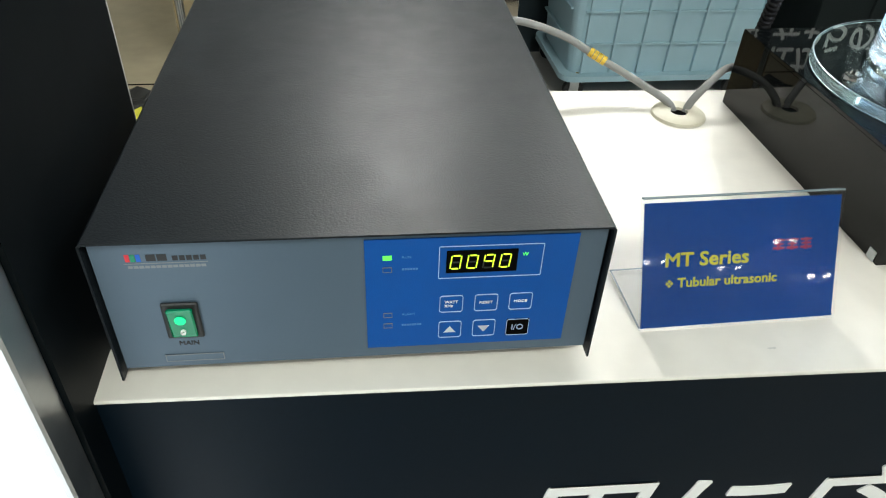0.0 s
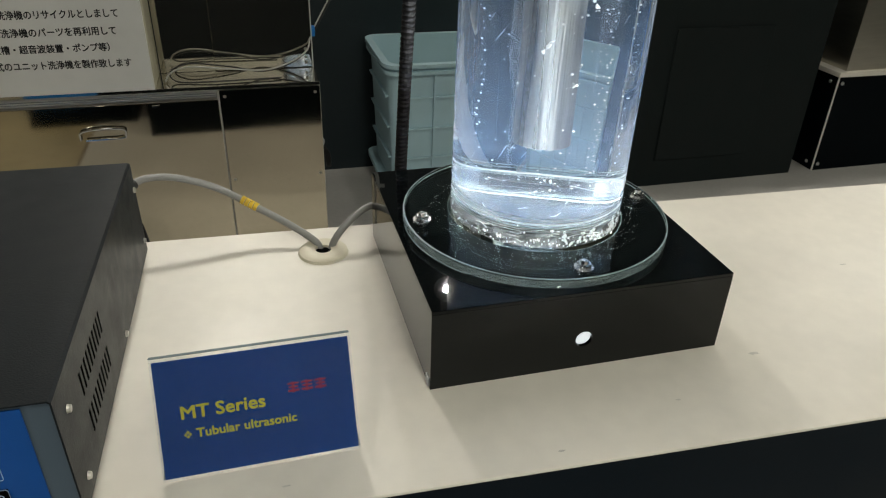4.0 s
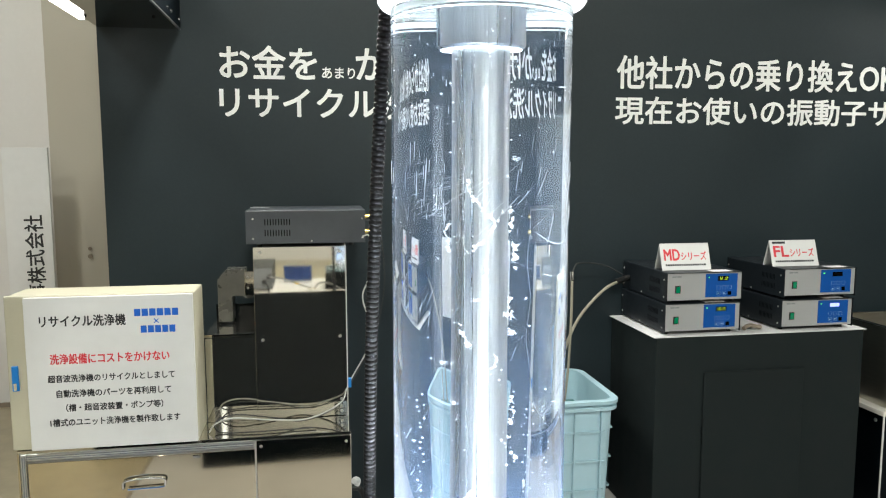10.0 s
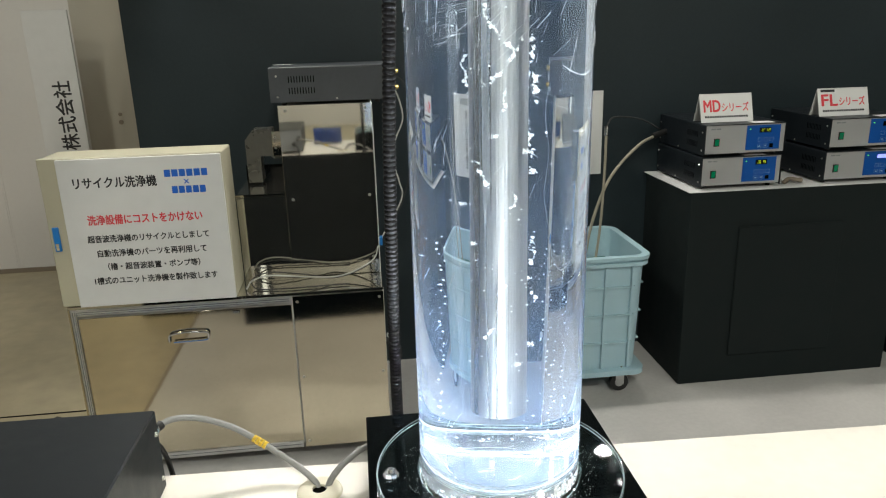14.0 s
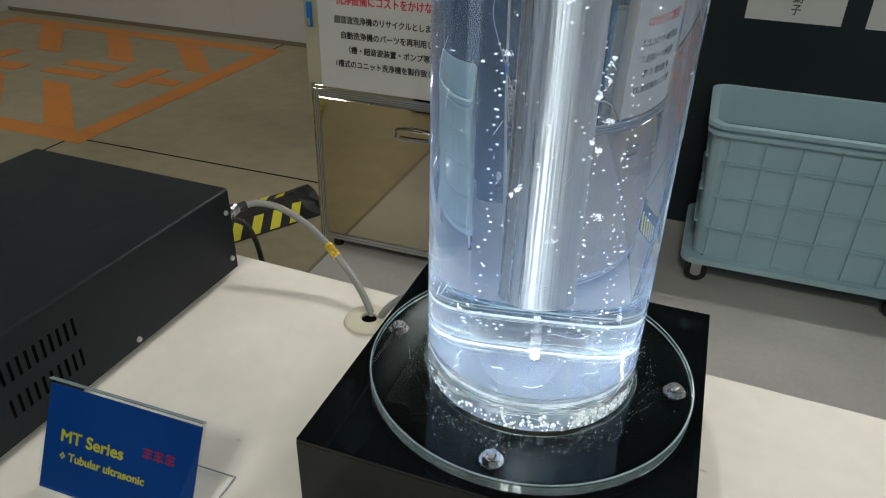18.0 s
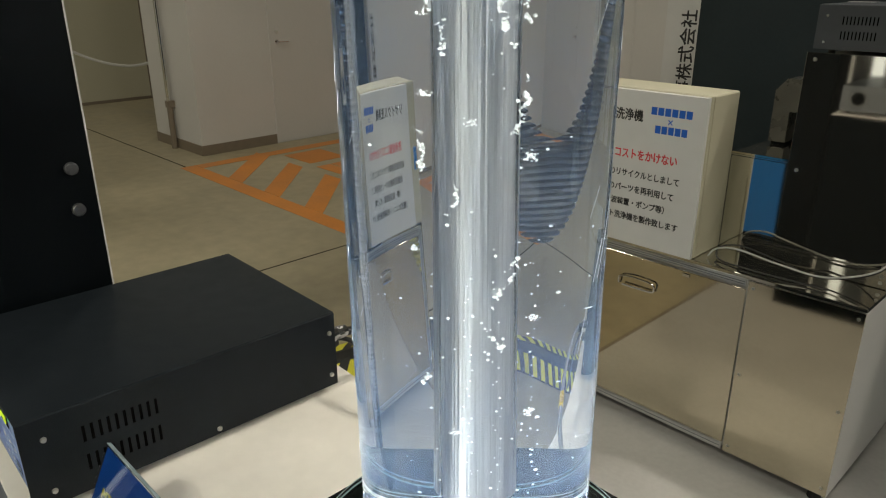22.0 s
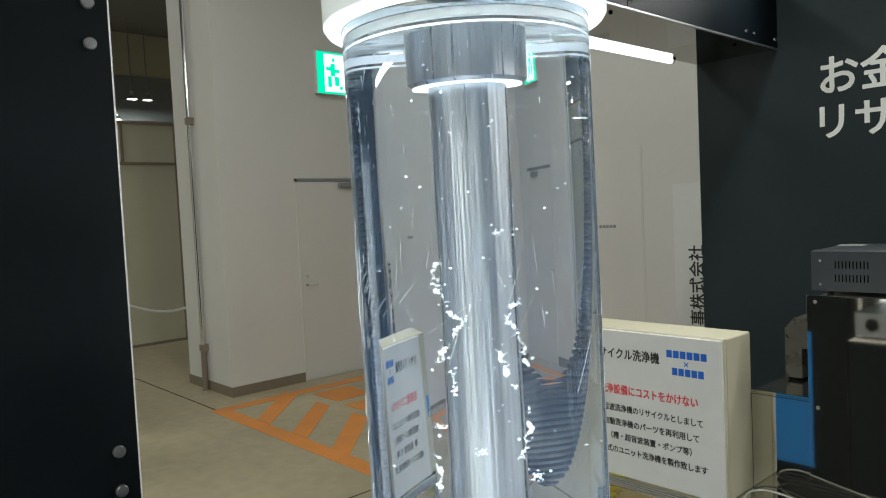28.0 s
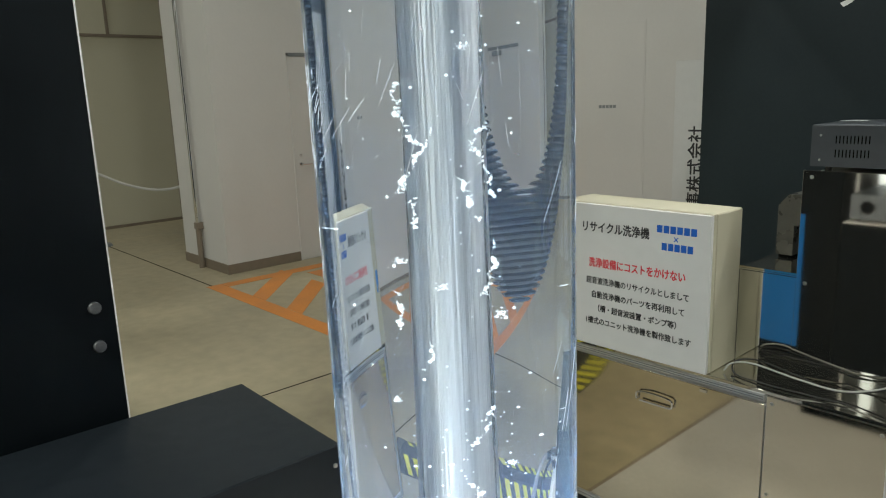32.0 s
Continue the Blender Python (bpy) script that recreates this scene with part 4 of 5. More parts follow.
    for sx, nx in ((0.0, -1), (GW, 1)):
        for yy, z in ((0.029, 0.103), (0.029, 0.022), (GD - 0.0115, 0.101), (GD - 0.0115, 0.021), (GD - 0.222, 0.0095)):
            screw(g, (sx, yy, z), (nx, 0, 0), 0.0042, 0.003)
        if vents:
            first = None
            for row in (0, 1):
                for k in range(10):
                    at = Vector((sx, 0.0775 + k * 0.011, 0.0445 + row * 0.045))
                    if first is None:
                        first = part("vent_slot", B((-0.0004, -0.002, -0.0125), (0.0004, 0.002, 0.0125), 0.0002), SLOT_DARK, g)
                        first.matrix_local = Matrix.Translation(at)
                    else:
                        o = new("vent_slot", first.data)
                        o.parent = g
                        o.matrix_local = Matrix.Translation(at)
    return g


def connector(g, x, z, material=None):
    bm = CY(0.013, 0.013, (x, GD - 0.002, z), (x, GD + 0.008, z), 18)
    cyl(bm, 0.010, 0.010, (x, GD + 0.008, z), (x, GD + 0.034, z), 18)
    cyl(bm, 0.0115, 0.0115, (x, GD + 0.016, z), (x, GD + 0.026, z), 12)
    return part("connector", bm, material or CHROME, g)


gen = generator(pose(-0.174, 0.428, 0.983, 0, 0, -1.2), "0090", "dark enamelled ultrasonic generator with blue keypad on the counter", SILVER_FACE)
connector(gen, 0.363, 0.085)
connector(gen, 0.33, 0.05, RUBBER)

cab = thing("power_cable", (0, 0, 0), "grey cable from the generator through the counter grommet", "cable")
GC = (0.474, 0.873)
pts = [(0.2, 0.948, 1.063), (0.205, 0.96, 1.064), (0.225, 0.972, 1.067), (0.265, 0.975, 1.063), (0.321, 0.965, 1.046), (0.37, 0.947, 1.021), (0.42, 0.917, 0.999), (0.457, 0.885, 0.982), (0.468, 0.875, 0.965)]
part("cable", tube(pts, 0.0054, 12), CABLE_GREY, cab, "", True)
pts = [(0.478, 0.873, 0.965), (0.49, 0.875, 0.99), (0.515, 0.885, 1.012), (0.55, 0.912, 1.018), (0.6, 0.935, 1.005), (0.65, 0.945, 0.978)]
part("cable", tube(pts, 0.0054, 12), CABLE_GREY, cab, "", True)
part("boot", tube([(0.19, 0.932, 1.062), (0.197, 0.945, 1.063), (0.207, 0.961, 1.0645)], 0.0078, 12), RUBBER, cab, "black rubber boot", True)
for k in range(4):
    c = Vector((0.357, 0.9525, 1.0285)).lerp(Vector((0.38, 0.9415, 1.017)), k / 4)
    part("label_sleeve", CY(0.0067, 0.0067, c, c + Vector((0.0046, -0.0022, -0.0023)), 14), GOLD_TAPE, cab, "gold foil label round the cable")
pts = [(0.156, 0.93, 1.033), (0.17, 0.955, 1.035), (0.19, 0.975, 1.02), (0.2, 0.985, 0.985), (0.205, 0.99, 0.94)]
part("mains_lead", tube(pts, 0.0045, 10), RUBBER, cab, "black mains lead", True)
grm = thing("grommet", (GC[0] - 0.006, GC[1] - 0.008, TOP_Z), "round cream plastic cable grommet in the counter", "grommet")
part("ring", lathe([(0.012, 0.0), (0.012, 0.006), (0.03, 0.007), (0.036, 0.004), (0.0375, 0.0)], 40, True), CREAM_PLASTIC, grm, "", True)
part("opening", CY(0.0125, 0.0125, (0, 0, 0.0003), (0, 0, 0.002), 24), SLOT_DARK, grm)

# sign stand
sg = thing("sign_stand", pose(0.267, 0.4565, TOP_Z, 0, 0, 0.6), "clear acrylic L-shaped sign stand with a blue card", "sign stand")
tiltm = pose(0, 0, 0.001, 90 - 26, 0, 0)
W, H = 0.192, 0.121
for a, b, nm in (((0, 0, -0.0035), (W, H, -0.0015), "back_sheet"), ((0, 0, 0.0008), (W, H, 0.0022), "front_sheet")):
    p = part(nm, B(a, b, 0.0003), THIN_CLEAR, sg)
    p.matrix_local = tiltm
    p.visible_shadow = False
p = part("foot_sheet", B((0, 0.0, 0.0005), (W, 0.085, 0.0025), 0.0004), THIN_CLEAR, sg)
p.visible_shadow = False
# Pale strips imitate the light that outlines the foot sheet.
for a, b in (((0, 0.0835, 0.0026), (W, 0.085, 0.0031)), ((0, 0.002, 0.0026), (0.0012, 0.0834, 0.0031)), ((W - 0.0012, 0.002, 0.0026), (W, 0.0834, 0.0031))):
    part("foot_edge", B(a, b), CUT_EDGE, sg, "pale strip that imitates the bright edge of the clear foot")
p = part("top_fold", B((0, H, -0.0035), (W, H + 0.0015, 0.0022), 0.0004), CUT_EDGE, sg)
p.matrix_local = tiltm
card = part("card", B((0.002, 0.002, -0.0012), (W - 0.002, H - 0.004, 0.0)), BLUE_CARD, sg, "deep blue printed card")
card.matrix_local = tiltm
def on_card(x, y):
    return Matrix.Translation((x, y, 0.0))
lettering("title", "MT Series", on_card(0.0235, 0.0585), 0.079, 0.0125, INK_YELLOW, card, 0.0003, 0.03)
lettering("subtitle", "Tubular ultrasonic", on_card(0.0355, 0.039), 0.096, 0.0085, INK_YELLOW, card, 0.0003, 0.03)
bm = bmesh.new()
for dx, dy in ((0, 0.0022), (0, -0.0022), (0.0022, 0), (-0.0022, 0)):
    bmesh.ops.create_cube(bm, size=1, matrix=Matrix.Translation((0.0275 + dx, 0.0428 + dy, 0.0001)) @ pose(0, 0, 0, 0, 0, 45) @ Matrix.Diagonal((0.0024, 0.0024, 0.0005, 1)))
part("bullet", bm, INK_YELLOW, card)
bm = bmesh.new()
for k in range(3):
    x = 0.126 + k * 0.0135
    for a, b in (((0, 0.001), (0.011, 0.0032)), ((0.001, 0.005), (0.01, 0.0066)), ((0.004, 0), (0.0065, 0.011)), ((0, 0.0085), (0.011, 0.0103))):
        box(bm, (x + a[0], 0.068 + a[1], 0), (x + b[0], 0.068 + b[1], 0.0003))
part("red_mark", bm, CARD_RED, card)

# ---- tube column ----
BX0, BX1, BY0, BY1, BZ = 0.55, 0.921, 0.529, 0.9015, 1.079
base = thing("plinth_box", (BX0, BY0, TOP_Z), "glossy black acrylic plinth box on the counter", "plinth")
w, d, h = BX1 - BX0, BY1 - BY0, BZ - TOP_Z
part("top_plate", B((0, 0, h - 0.005), (w, d, h), 0.0006), BLACK_GLOSS, base)
part("side_plate", B((0, 0.005, 0), (0.005, d, h - 0.005)), BLACK_GLOSS, base)
part("side_plate", B((w - 0.005, 0.005, 0), (w, d, h - 0.005)), BLACK_GLOSS, base)
part("rear_plate", B((0.005, d - 0.005, 0), (w - 0.005, d, h - 0.005)), BLACK_GLOSS, base)
HX, HZ, HR = 0.186, 0.041, 0.0105
bm = bmesh.new()
outer = [bm.verts.new(p) for p in ((0, 0, 0), (w, 0, 0), (w, 0, h - 0.005), (0, 0, h - 0.005))]
ring = [bm.verts.new((HX + HR * math.cos(k * math.pi / 12), 0, HZ + HR * math.sin(k * math.pi / 12))) for k in range(24)]
edges = [bm.edges.new((outer[k], outer[(k + 1) % 4])) for k in range(4)] + [bm.edges.new((ring[k], ring[(k + 1) % 24])) for k in range(24)]
bmesh.ops.triangle_fill(bm, edges=edges, use_beauty=True)
bmesh.ops.recalc_face_normals(bm, faces=bm.faces)
res = bmesh.ops.extrude_face_region(bm, geom=bm.faces[:])
bmesh.ops.translate(bm, verts=[v for v in res["geom"] if isinstance(v, bmesh.types.BMVert)], vec=(0, 0.005, 0))
bmesh.ops.recalc_face_normals(bm, faces=bm.faces)
part("front_plate", bm, BLACK_GLOSS, base, "front with a round cable hole")
for k in range(9):
    a = 0.4 + k * 2 * math.pi / 9
    led = lamp("base_led", look((0.7355 + 0.068 * math.cos(a), 0.7125 + 0.068 * math.sin(a), BZ + 0.004), (0.7355 + 0.02 * math.cos(a), 0.7125 + 0.02 * math.sin(a), BZ + 0.5)), BASE_LED, 0.004, 0.004, (0.9, 0.96, 1.0), "DISK")
    led.data.spread = radians(125)
part("inner_lamp", B((HX - 0.003, 0.03, 0.0), (w - 0.03, 0.032, 0.036)), LED_DISC, base, "white lit panel inside the base")

part("tape_scrap", B((-0.0012, 0.006, 0.0005), (-0.0002, 0.017, 0.012)), FROST, base, "small curled scrap of clear tape")

TX, TY, TR = 0.7355, 0.7125, 0.1113
LEAN_T = pose(TX, TY, BZ, 0.85, 0.0, 0)
col = thing("ultrasonic_column", LEAN_T, "tall clear acrylic water column with a steel rod inside", "water column")
FZ = 0.0155
fl = part("flange", lathe([(0.105, 0.0005), (0.1715, 0.0005), (0.1735, 0.0025), (0.1735, FZ - 0.002), (0.1715, FZ), (0.105, FZ)], 96, True), ACRYLIC_EDGE, col, "round clear acrylic flange", True)
fl.visible_shadow = False
for k in range(4):
    a = math.radians(90 * k + 1)
    c = Vector((0.1535 * math.cos(a), 0.1535 * math.sin(a), FZ))
    bm = CY(0.0115, 0.0115, c, c + Vector((0, 0, 0.0015)), 24)
    cyl(bm, 0.0085, 0.0085, c + Vector((0, 0, 0.0015)), c + Vector((0, 0, 0.007)), 6)
    cyl(bm, 0.005, 0.004, c + Vector((0, 0, 0.007)), c + Vector((0, 0, 0.0105)), 14)
    part("bolt", bm, CHROME, col, "hexagon bolt with washer")
    cyl_b = CY(0.005, 0.005, c - Vector((0, 0, FZ - 0.001)), c, 12)
    part("bolt_shank", cyl_b, CHROME, col)
CT = 0.85
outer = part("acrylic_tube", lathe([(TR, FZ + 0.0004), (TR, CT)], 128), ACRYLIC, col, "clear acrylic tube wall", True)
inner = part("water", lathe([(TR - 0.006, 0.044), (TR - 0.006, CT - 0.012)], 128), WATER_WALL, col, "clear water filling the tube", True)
for o in (outer, inner):
    o.visible_shadow = False
    for p in o.data.polygons:
        p.use_smooth = len(p.vertices) == 4
inner.data.materials.append(WATER_CAP)
for p in inner.data.polygons:
    p.material_index = 0 if len(p.vertices) == 4 else 1
part("joint_ring", lathe([(TR - 0.0075, 0.042), (TR - 0.0065, 0.042), (TR - 0.0065, 0.0435), (TR - 0.0075, 0.0435)], 96, True), CUT_EDGE, col)
for z in (0.0365, 0.0395, 0.0505, 0.0545):
    part("joint_ring", lathe([(TR - 0.0072, z), (TR - 0.0063, z + 0.0002), (TR - 0.0063, z + 0.0007), (TR - 0.0072, z + 0.0009)], 96, True), CUT_EDGE, col, "thin pale line around the tube foot")
part("glue_ring", lathe([(TR + 0.0003, FZ + 0.0002), (TR + 0.0045, FZ + 0.0002), (TR + 0.002, FZ + 0.002), (TR + 0.0003, FZ + 0.0035)], 96, True), ACRYLIC_EDGE, col, "milky bead of glue", True)
# No lamp: a ring coloured pale in place of a reflected bright bar.
part("foot_ring", lathe([(0.0985, 0.0455), (0.1035, 0.0455), (0.1035, 0.0463), (0.0985, 0.0463)], 72, True), BAR_PALE, col, "pale ring that imitates a bright reflected bar in the foot of the column")
# Band and rings put the light caught in the flange edge into colour.
part("flange_rim", lathe([(0.1736, 0.003), (0.1741, 0.0032), (0.1741, FZ - 0.0032), (0.1736, FZ - 0.003)], 128, True), RIM_ACRYLIC, fl, "milky band that imitates the glow of the flange rim", True)
for z in (0.0012, FZ - 0.0012):
    part("flange_edge", lathe([(0.1722, z - 0.0007), (0.1738, z - 0.0004), (0.1738, z + 0.0004), (0.1722, z + 0.0007)], 96, True), CUT_EDGE, fl, "pale ring that imitates the bright flange edge", True)
part("rod", lathe([(0.0, 0.118), (0.024, 0.118), (0.0268, 0.12), (0.027, 0.1225), (0.027, 0.79)], 64), ROD_STEEL, col, "polished steel ultrasonic rod", True)
part("collar", lathe([(0.0275, 0.79), (0.038, 0.79), (0.041, 0.793), (0.041, 0.836)], 64), ROD_STEEL, col, "wider polished steel collar", True)
# Emission gives the collar's bright underside; no lamp is known there.
part("glow_ring", lathe([(0.028, 0.7885), (0.0375, 0.7885), (0.0375, 0.7895), (0.028, 0.7895)], 48, True), LED_DISC, col)
part("top_flange", lathe([(TR + 0.0005, CT - 0.006), (TR + 0.013, CT - 0.006), (TR + 0.016, CT - 0.002), (TR + 0.016, CT + 0.05), (TR + 0.0005, CT + 0.05)], 96, True), FROST, col, "frosted white top flange", True)
for z0, z1 in ((CT - 0.0255, CT - 0.0235), (CT - 0.021, CT - 0.013)):
    part("lid_ring", lathe([(TR - 0.0055, z0), (TR - 0.0012, z0 + 0.001), (TR - 0.0012, z1 - 0.001), (TR - 0.0055, z1)], 96, True), FROST, col, "milky ring under the top flange", True)
part("top_cap", CY(TR + 0.016, TR + 0.016, (0, 0, CT + 0.0505), (0, 0, CT + 0.066), 64), FROST, col)

rng = random.Random(4)
bm = bmesh.new()
for k in range(330):
    kind = rng.random()
    z = 0.07 + 0.76 * rng.random()
    if kind < 0.45:
        a, r, s = rng.uniform(0, 6.283), TR - 0.0075, rng.uniform(0.0004, 0.0011)
    elif kind < 0.75:
        a, r, s = rng.uniform(0, 6.283), 0.0285, rng.uniform(0.0006, 0.0015)
    else:
        a, r, s = rng.uniform(0, 6.283), rng.uniform(0.03, 0.1), rng.uniform(0.0005, 0.0016)
    bmesh.ops.create_icosphere(bm, subdivisions=1, radius=s, matrix=Matrix.Translation((r * math.cos(a), r * math.sin(a), z)))
for s_ in range(4):
    a, r = (-0.9, -0.6, 0.1, 2.4)[s_], (0.06, 0.075, 0.05, 0.06)[s_]
    for k in range(34):
        z = 0.075 + k * 0.0085 + rng.uniform(-0.003, 0.003)
        aa, rr = a + rng.uniform(-0.06, 0.06), r + rng.uniform(-0.004, 0.004)
        bmesh.ops.create_icosphere(bm, subdivisions=1, radius=rng.uniform(0.0006, 0.0013), matrix=Matrix.Translation((rr * math.cos(aa), rr * math.sin(aa), z)))
tagged(part("bubbles", bm, BUBBLE_WHITE, col, "fine white bubbles in the water", True), kind="stuff")
bm = bmesh.new()
for k in range(260):
    a = rng.choice((rng.uniform(-2.6, 0.6), rng.uniform(0, 6.283)))
    r, z = 0.105 + rng.uniform(-0.002, 0.003), FZ + 0.001 + abs(rng.gauss(0, 0.009))
    bmesh.ops.create_icosphere(bm, subdivisions=1, radius=rng.uniform(0.0005, 0.0016), matrix=Matrix.Translation((r * math.cos(a), r * math.sin(a), min(z, FZ + 0.03))) @ Matrix.Diagonal((1, 1, rng.uniform(0.8, 2), 1)))
for k in range(52):
    a, z0 = rng.gauss(-0.6, 0.6), FZ + 0.002
    for j in range(rng.randint(2, 7)):
        r = 0.1025 - rng.uniform(0, 0.004)
        z0 += rng.uniform(0.0006, 0.0036)
        a += rng.uniform(-0.018, 0.018)
        bmesh.ops.create_icosphere(bm, subdivisions=1, radius=rng.uniform(0.001, 0.0026), matrix=Matrix.Translation((r * math.cos(a), r * math.sin(a), z0)))
for k in range(13):
    a, r, z0 = rng.uniform(0, 6.283), rng.uniform(0.03, 0.096), FZ + rng.uniform(0.002, 0.02)
    sweep, out = rng.uniform(0.15, 0.7), rng.uniform(-0.012, 0.012)
    tube([((r + out * u) * math.cos(a + sweep * u), (r + out * u) * math.sin(a + sweep * u), z0 + 0.002 * math.sin(u * 5 + k)) for u in (0, 0.25, 0.5, 0.75, 1)], rng.uniform(0.0002, 0.0006), 4, bm, 0, 2)
tagged(part("glue_bubbles", bm, BUBBLE_WHITE, col, "white bubbles caught in the foot of the tube"), kind="stuff")
bm = bmesh.new()
for k in range(420):
    a, r = rng.uniform(0, 6.283), 0.1275 + rng.gauss(0, 0.006)
    bmesh.ops.create_icosphere(bm, subdivisions=1, radius=rng.uniform(0.0002, 0.00055), matrix=Matrix.Translation((r * math.cos(a), r * math.sin(a), FZ - 0.001 - rng.uniform(0, 0.004))))
tagged(part("flange_specks", bm, BUBBLE_WHITE, col, "tiny pale specks in the flange"), kind="stuff")
bm = bmesh.new()
for az, z0, n, sa, sz, ln, lean in ((-2.3, 0.62, 44, 0.3, 0.025, 0.022, 0.05), (-2.35, 0.615, 40, 0.22, 0.018, 0.008, 4.0), (0.55, 0.5, 6, 0.2, 0.06, 0.03, 0.9), (-2.35, 0.3, 14, 0.15, 0.12, 0.02, 0.6), (-1.9, 0.6, 16, 0.4, 0.02, 0.02, 1.2), (-2.5, 0.5, 8, 0.2, 0.02, 0.02, 0.4), (-0.75, 0.55, 4, 0.3, 0.05, 0.04, 0.5), (-1.7, 0.4, 6, 0.5, 0.1, 0.02, 0.6), (-0.35, 0.62, 5, 0.25, 0.03, 0.025, -0.3), (0.15, 0.42, 4, 0.2, 0.08, 0.06, 0.4), (-1.35, 0.64, 10, 0.3, 0.03, 0.02, 0.2), (0.4, 0.3, 3, 0.3, 0.1, 0.03, 0.2)):
    for k in range(n):
        a, z, l_ = az + rng.gauss(0, sa), z0 + rng.gauss(0, sz), ln * rng.uniform(0.3, 1.3)
        da = lean * l_ / TR * rng.uniform(0.3, 1.5)
        pts = [((TR + 0.0001) * math.cos(a + da * u), (TR + 0.0001) * math.sin(a + da * u), z + l_ * u) for u in (0, 0.5, 1)]
        tube(pts, rng.uniform(0.0001, 0.00028) * (0.5 if lean > 2 else 1.0), 4, bm, 0, 2)
# Short upright pale dashes imitate sparkle below the top flange.
for k in range(90):
    a, z, l_ = rng.uniform(-3.0, 1.2), rng.uniform(0.7, 0.835), rng.uniform(0.002, 0.007)
    tube([((TR - 0.0072) * math.cos(a), (TR - 0.0072) * math.sin(a), z + l_ * u) for u in (0, 0.5, 1)], rng.uniform(0.00025, 0.0005), 4, bm, 0, 2)
tagged(part("scratches", bm, SCRATCH_PALE, col, "fine pale scratches on the tube, with dashes for sparkle near the top"), kind="stuff")


def blob(bm, at, r, g):
    bmesh.ops.create_icosphere(bm, subdivisions=1, radius=r, matrix=Matrix.Translation(at) @ Matrix.Diagonal((g.uniform(0.7, 1.4), g.uniform(0.7, 1.4), g.uniform(0.7, 1.5), 1)))


def streamer(a, z, r, length, seed):
    """A ragged string of cavitation that wanders along the rod, with feathery side threads."""
    g = random.Random(seed)
    bm = bmesh.new()
    da, dz = g.uniform(-0.02, 0.02), 1.0
    n = int(length / 0.0011)
    for k in range(n):
        u = k / n
        da = max(-0.05, min(0.05, da + g.gauss(0, 0.012)))
        a += da * 0.6
        z -= 0.0011 * dz
        dz = max(-0.1, min(1.2, dz + g.gauss(0.02, 0.2)))
        rr = r + 0.0015 * math.sin(k * 0.4 + seed)
        at = Vector((rr * math.cos(a), rr * math.sin(a), z))
        swell = 0.35 + 0.65 * abs(math.sin(u * 7.1 + seed)) ** 2
        if math.sin(k * 0.31 + seed * 2.3) > -0.75:
            blob(bm, at + Vector((g.gauss(0, 1), g.gauss(0, 1), g.gauss(0, 1))) * 0.0009 * swell, g.uniform(0.0006, 0.0021) * swell, g)
        if g.random() < 0.3 * swell:
            way = Vector((g.uniform(-1, 1), g.uniform(-1, 1), g.uniform(-0.9, 0.9))).normalized()
            m = g.randint(3, 8)
            for i in range(1, m):
                blob(bm, at + way * i * 0.0011, 0.0007 * (1 - i / m) + 0.00015, g)
    for v in bm.verts:
        v.co += noise.noise_vector(v.co * 700) * 0.0006
    return bm


def puff(a, z, r, size, seed):
    """A small white cloud of fine bubbles."""
    g = random.Random(seed)
    bm = bmesh.new()
    c = Vector((r * math.cos(a), r * math.sin(a), z))
    for k in range(40):
        at = c + Vector((g.gauss(0, 0.3), g.gauss(0, 0.3), g.gauss(0, 0.22))) * size
        blob(bm, at, size * g.uniform(0.03, 0.13), g)
    for v in bm.verts:
        v.co += noise.noise_vector(v.co * 600) * size * 0.05
    return bm


STREAMERS = ((-2.2, 0.635, 0.031, 0.055), (-1.0, 0.6, 0.031, 0.06), (-1.5, 0.545, 0.03, 0.03), (0.25, 0.6, 0.031, 0.07), (0.5, 0.5, 0.032, 0.045), (-0.35, 0.56, 0.033, 0.05), (2.6, 0.58, 0.033, 0.06),
             (-2.4, 0.46, 0.034, 0.03), (-1.2, 0.42, 0.031, 0.025), (0.2, 0.36, 0.032, 0.03), (-0.6, 0.3, 0.034, 0.02), (-2.0, 0.25, 0.034, 0.02))
for k, (a, z, r, length) in enumerate(STREAMERS):
    tagged(part("cavitation_streamer", streamer(a, z, r, length, 30 + k), BUBBLE_WHITE, col, "ragged white string of cavitation"), kind="stuff")
PUFFS = ((-1.9, 0.49, 0.036, 0.007), (0.4, 0.44, 0.036, 0.008), (-0.9, 0.47, 0.034, 0.006), (0.6, 0.3, 0.038, 0.006), (-2.5, 0.36, 0.038, 0.006), (-1.2, 0.2, 0.036, 0.006), (0.5, 0.21, 0.037, 0.007), (-0.3, 0.66, 0.034, 0.006), (2.4, 0.4, 0.038, 0.007))
for k, (a, z, r, size) in enumerate(PUFFS):
    tagged(part("cavitation_cloud", puff(a, z, r, size, 70 + k), BUBBLE_WHITE, col, "ragged white cavitation cloud"), kind="stuff")

hose = thing("corrugated_hose", (0, 0, 0), "black corrugated hose standing behind the column", "hose")
part("hose", tube([(0.606, 0.965, 0.985), (0.604, 0.938, 1.1), (0.604, 0.8935, 1.3), (0.607, 0.855, 1.5), (0.614, 0.824, 1.7), (0.625, 0.8115, 1.9), (0.634, 0.8115, 2.02), (0.65, 0.814, 2.2)], 0.0097, 14, ribs=0.002), HOSE_BLACK, hose)
part("end_collar", CY(0.0135, 0.0135, (0.606, 0.966, TOP_Z), (0.606, 0.96, 0.99), 18), RUBBER, hose)

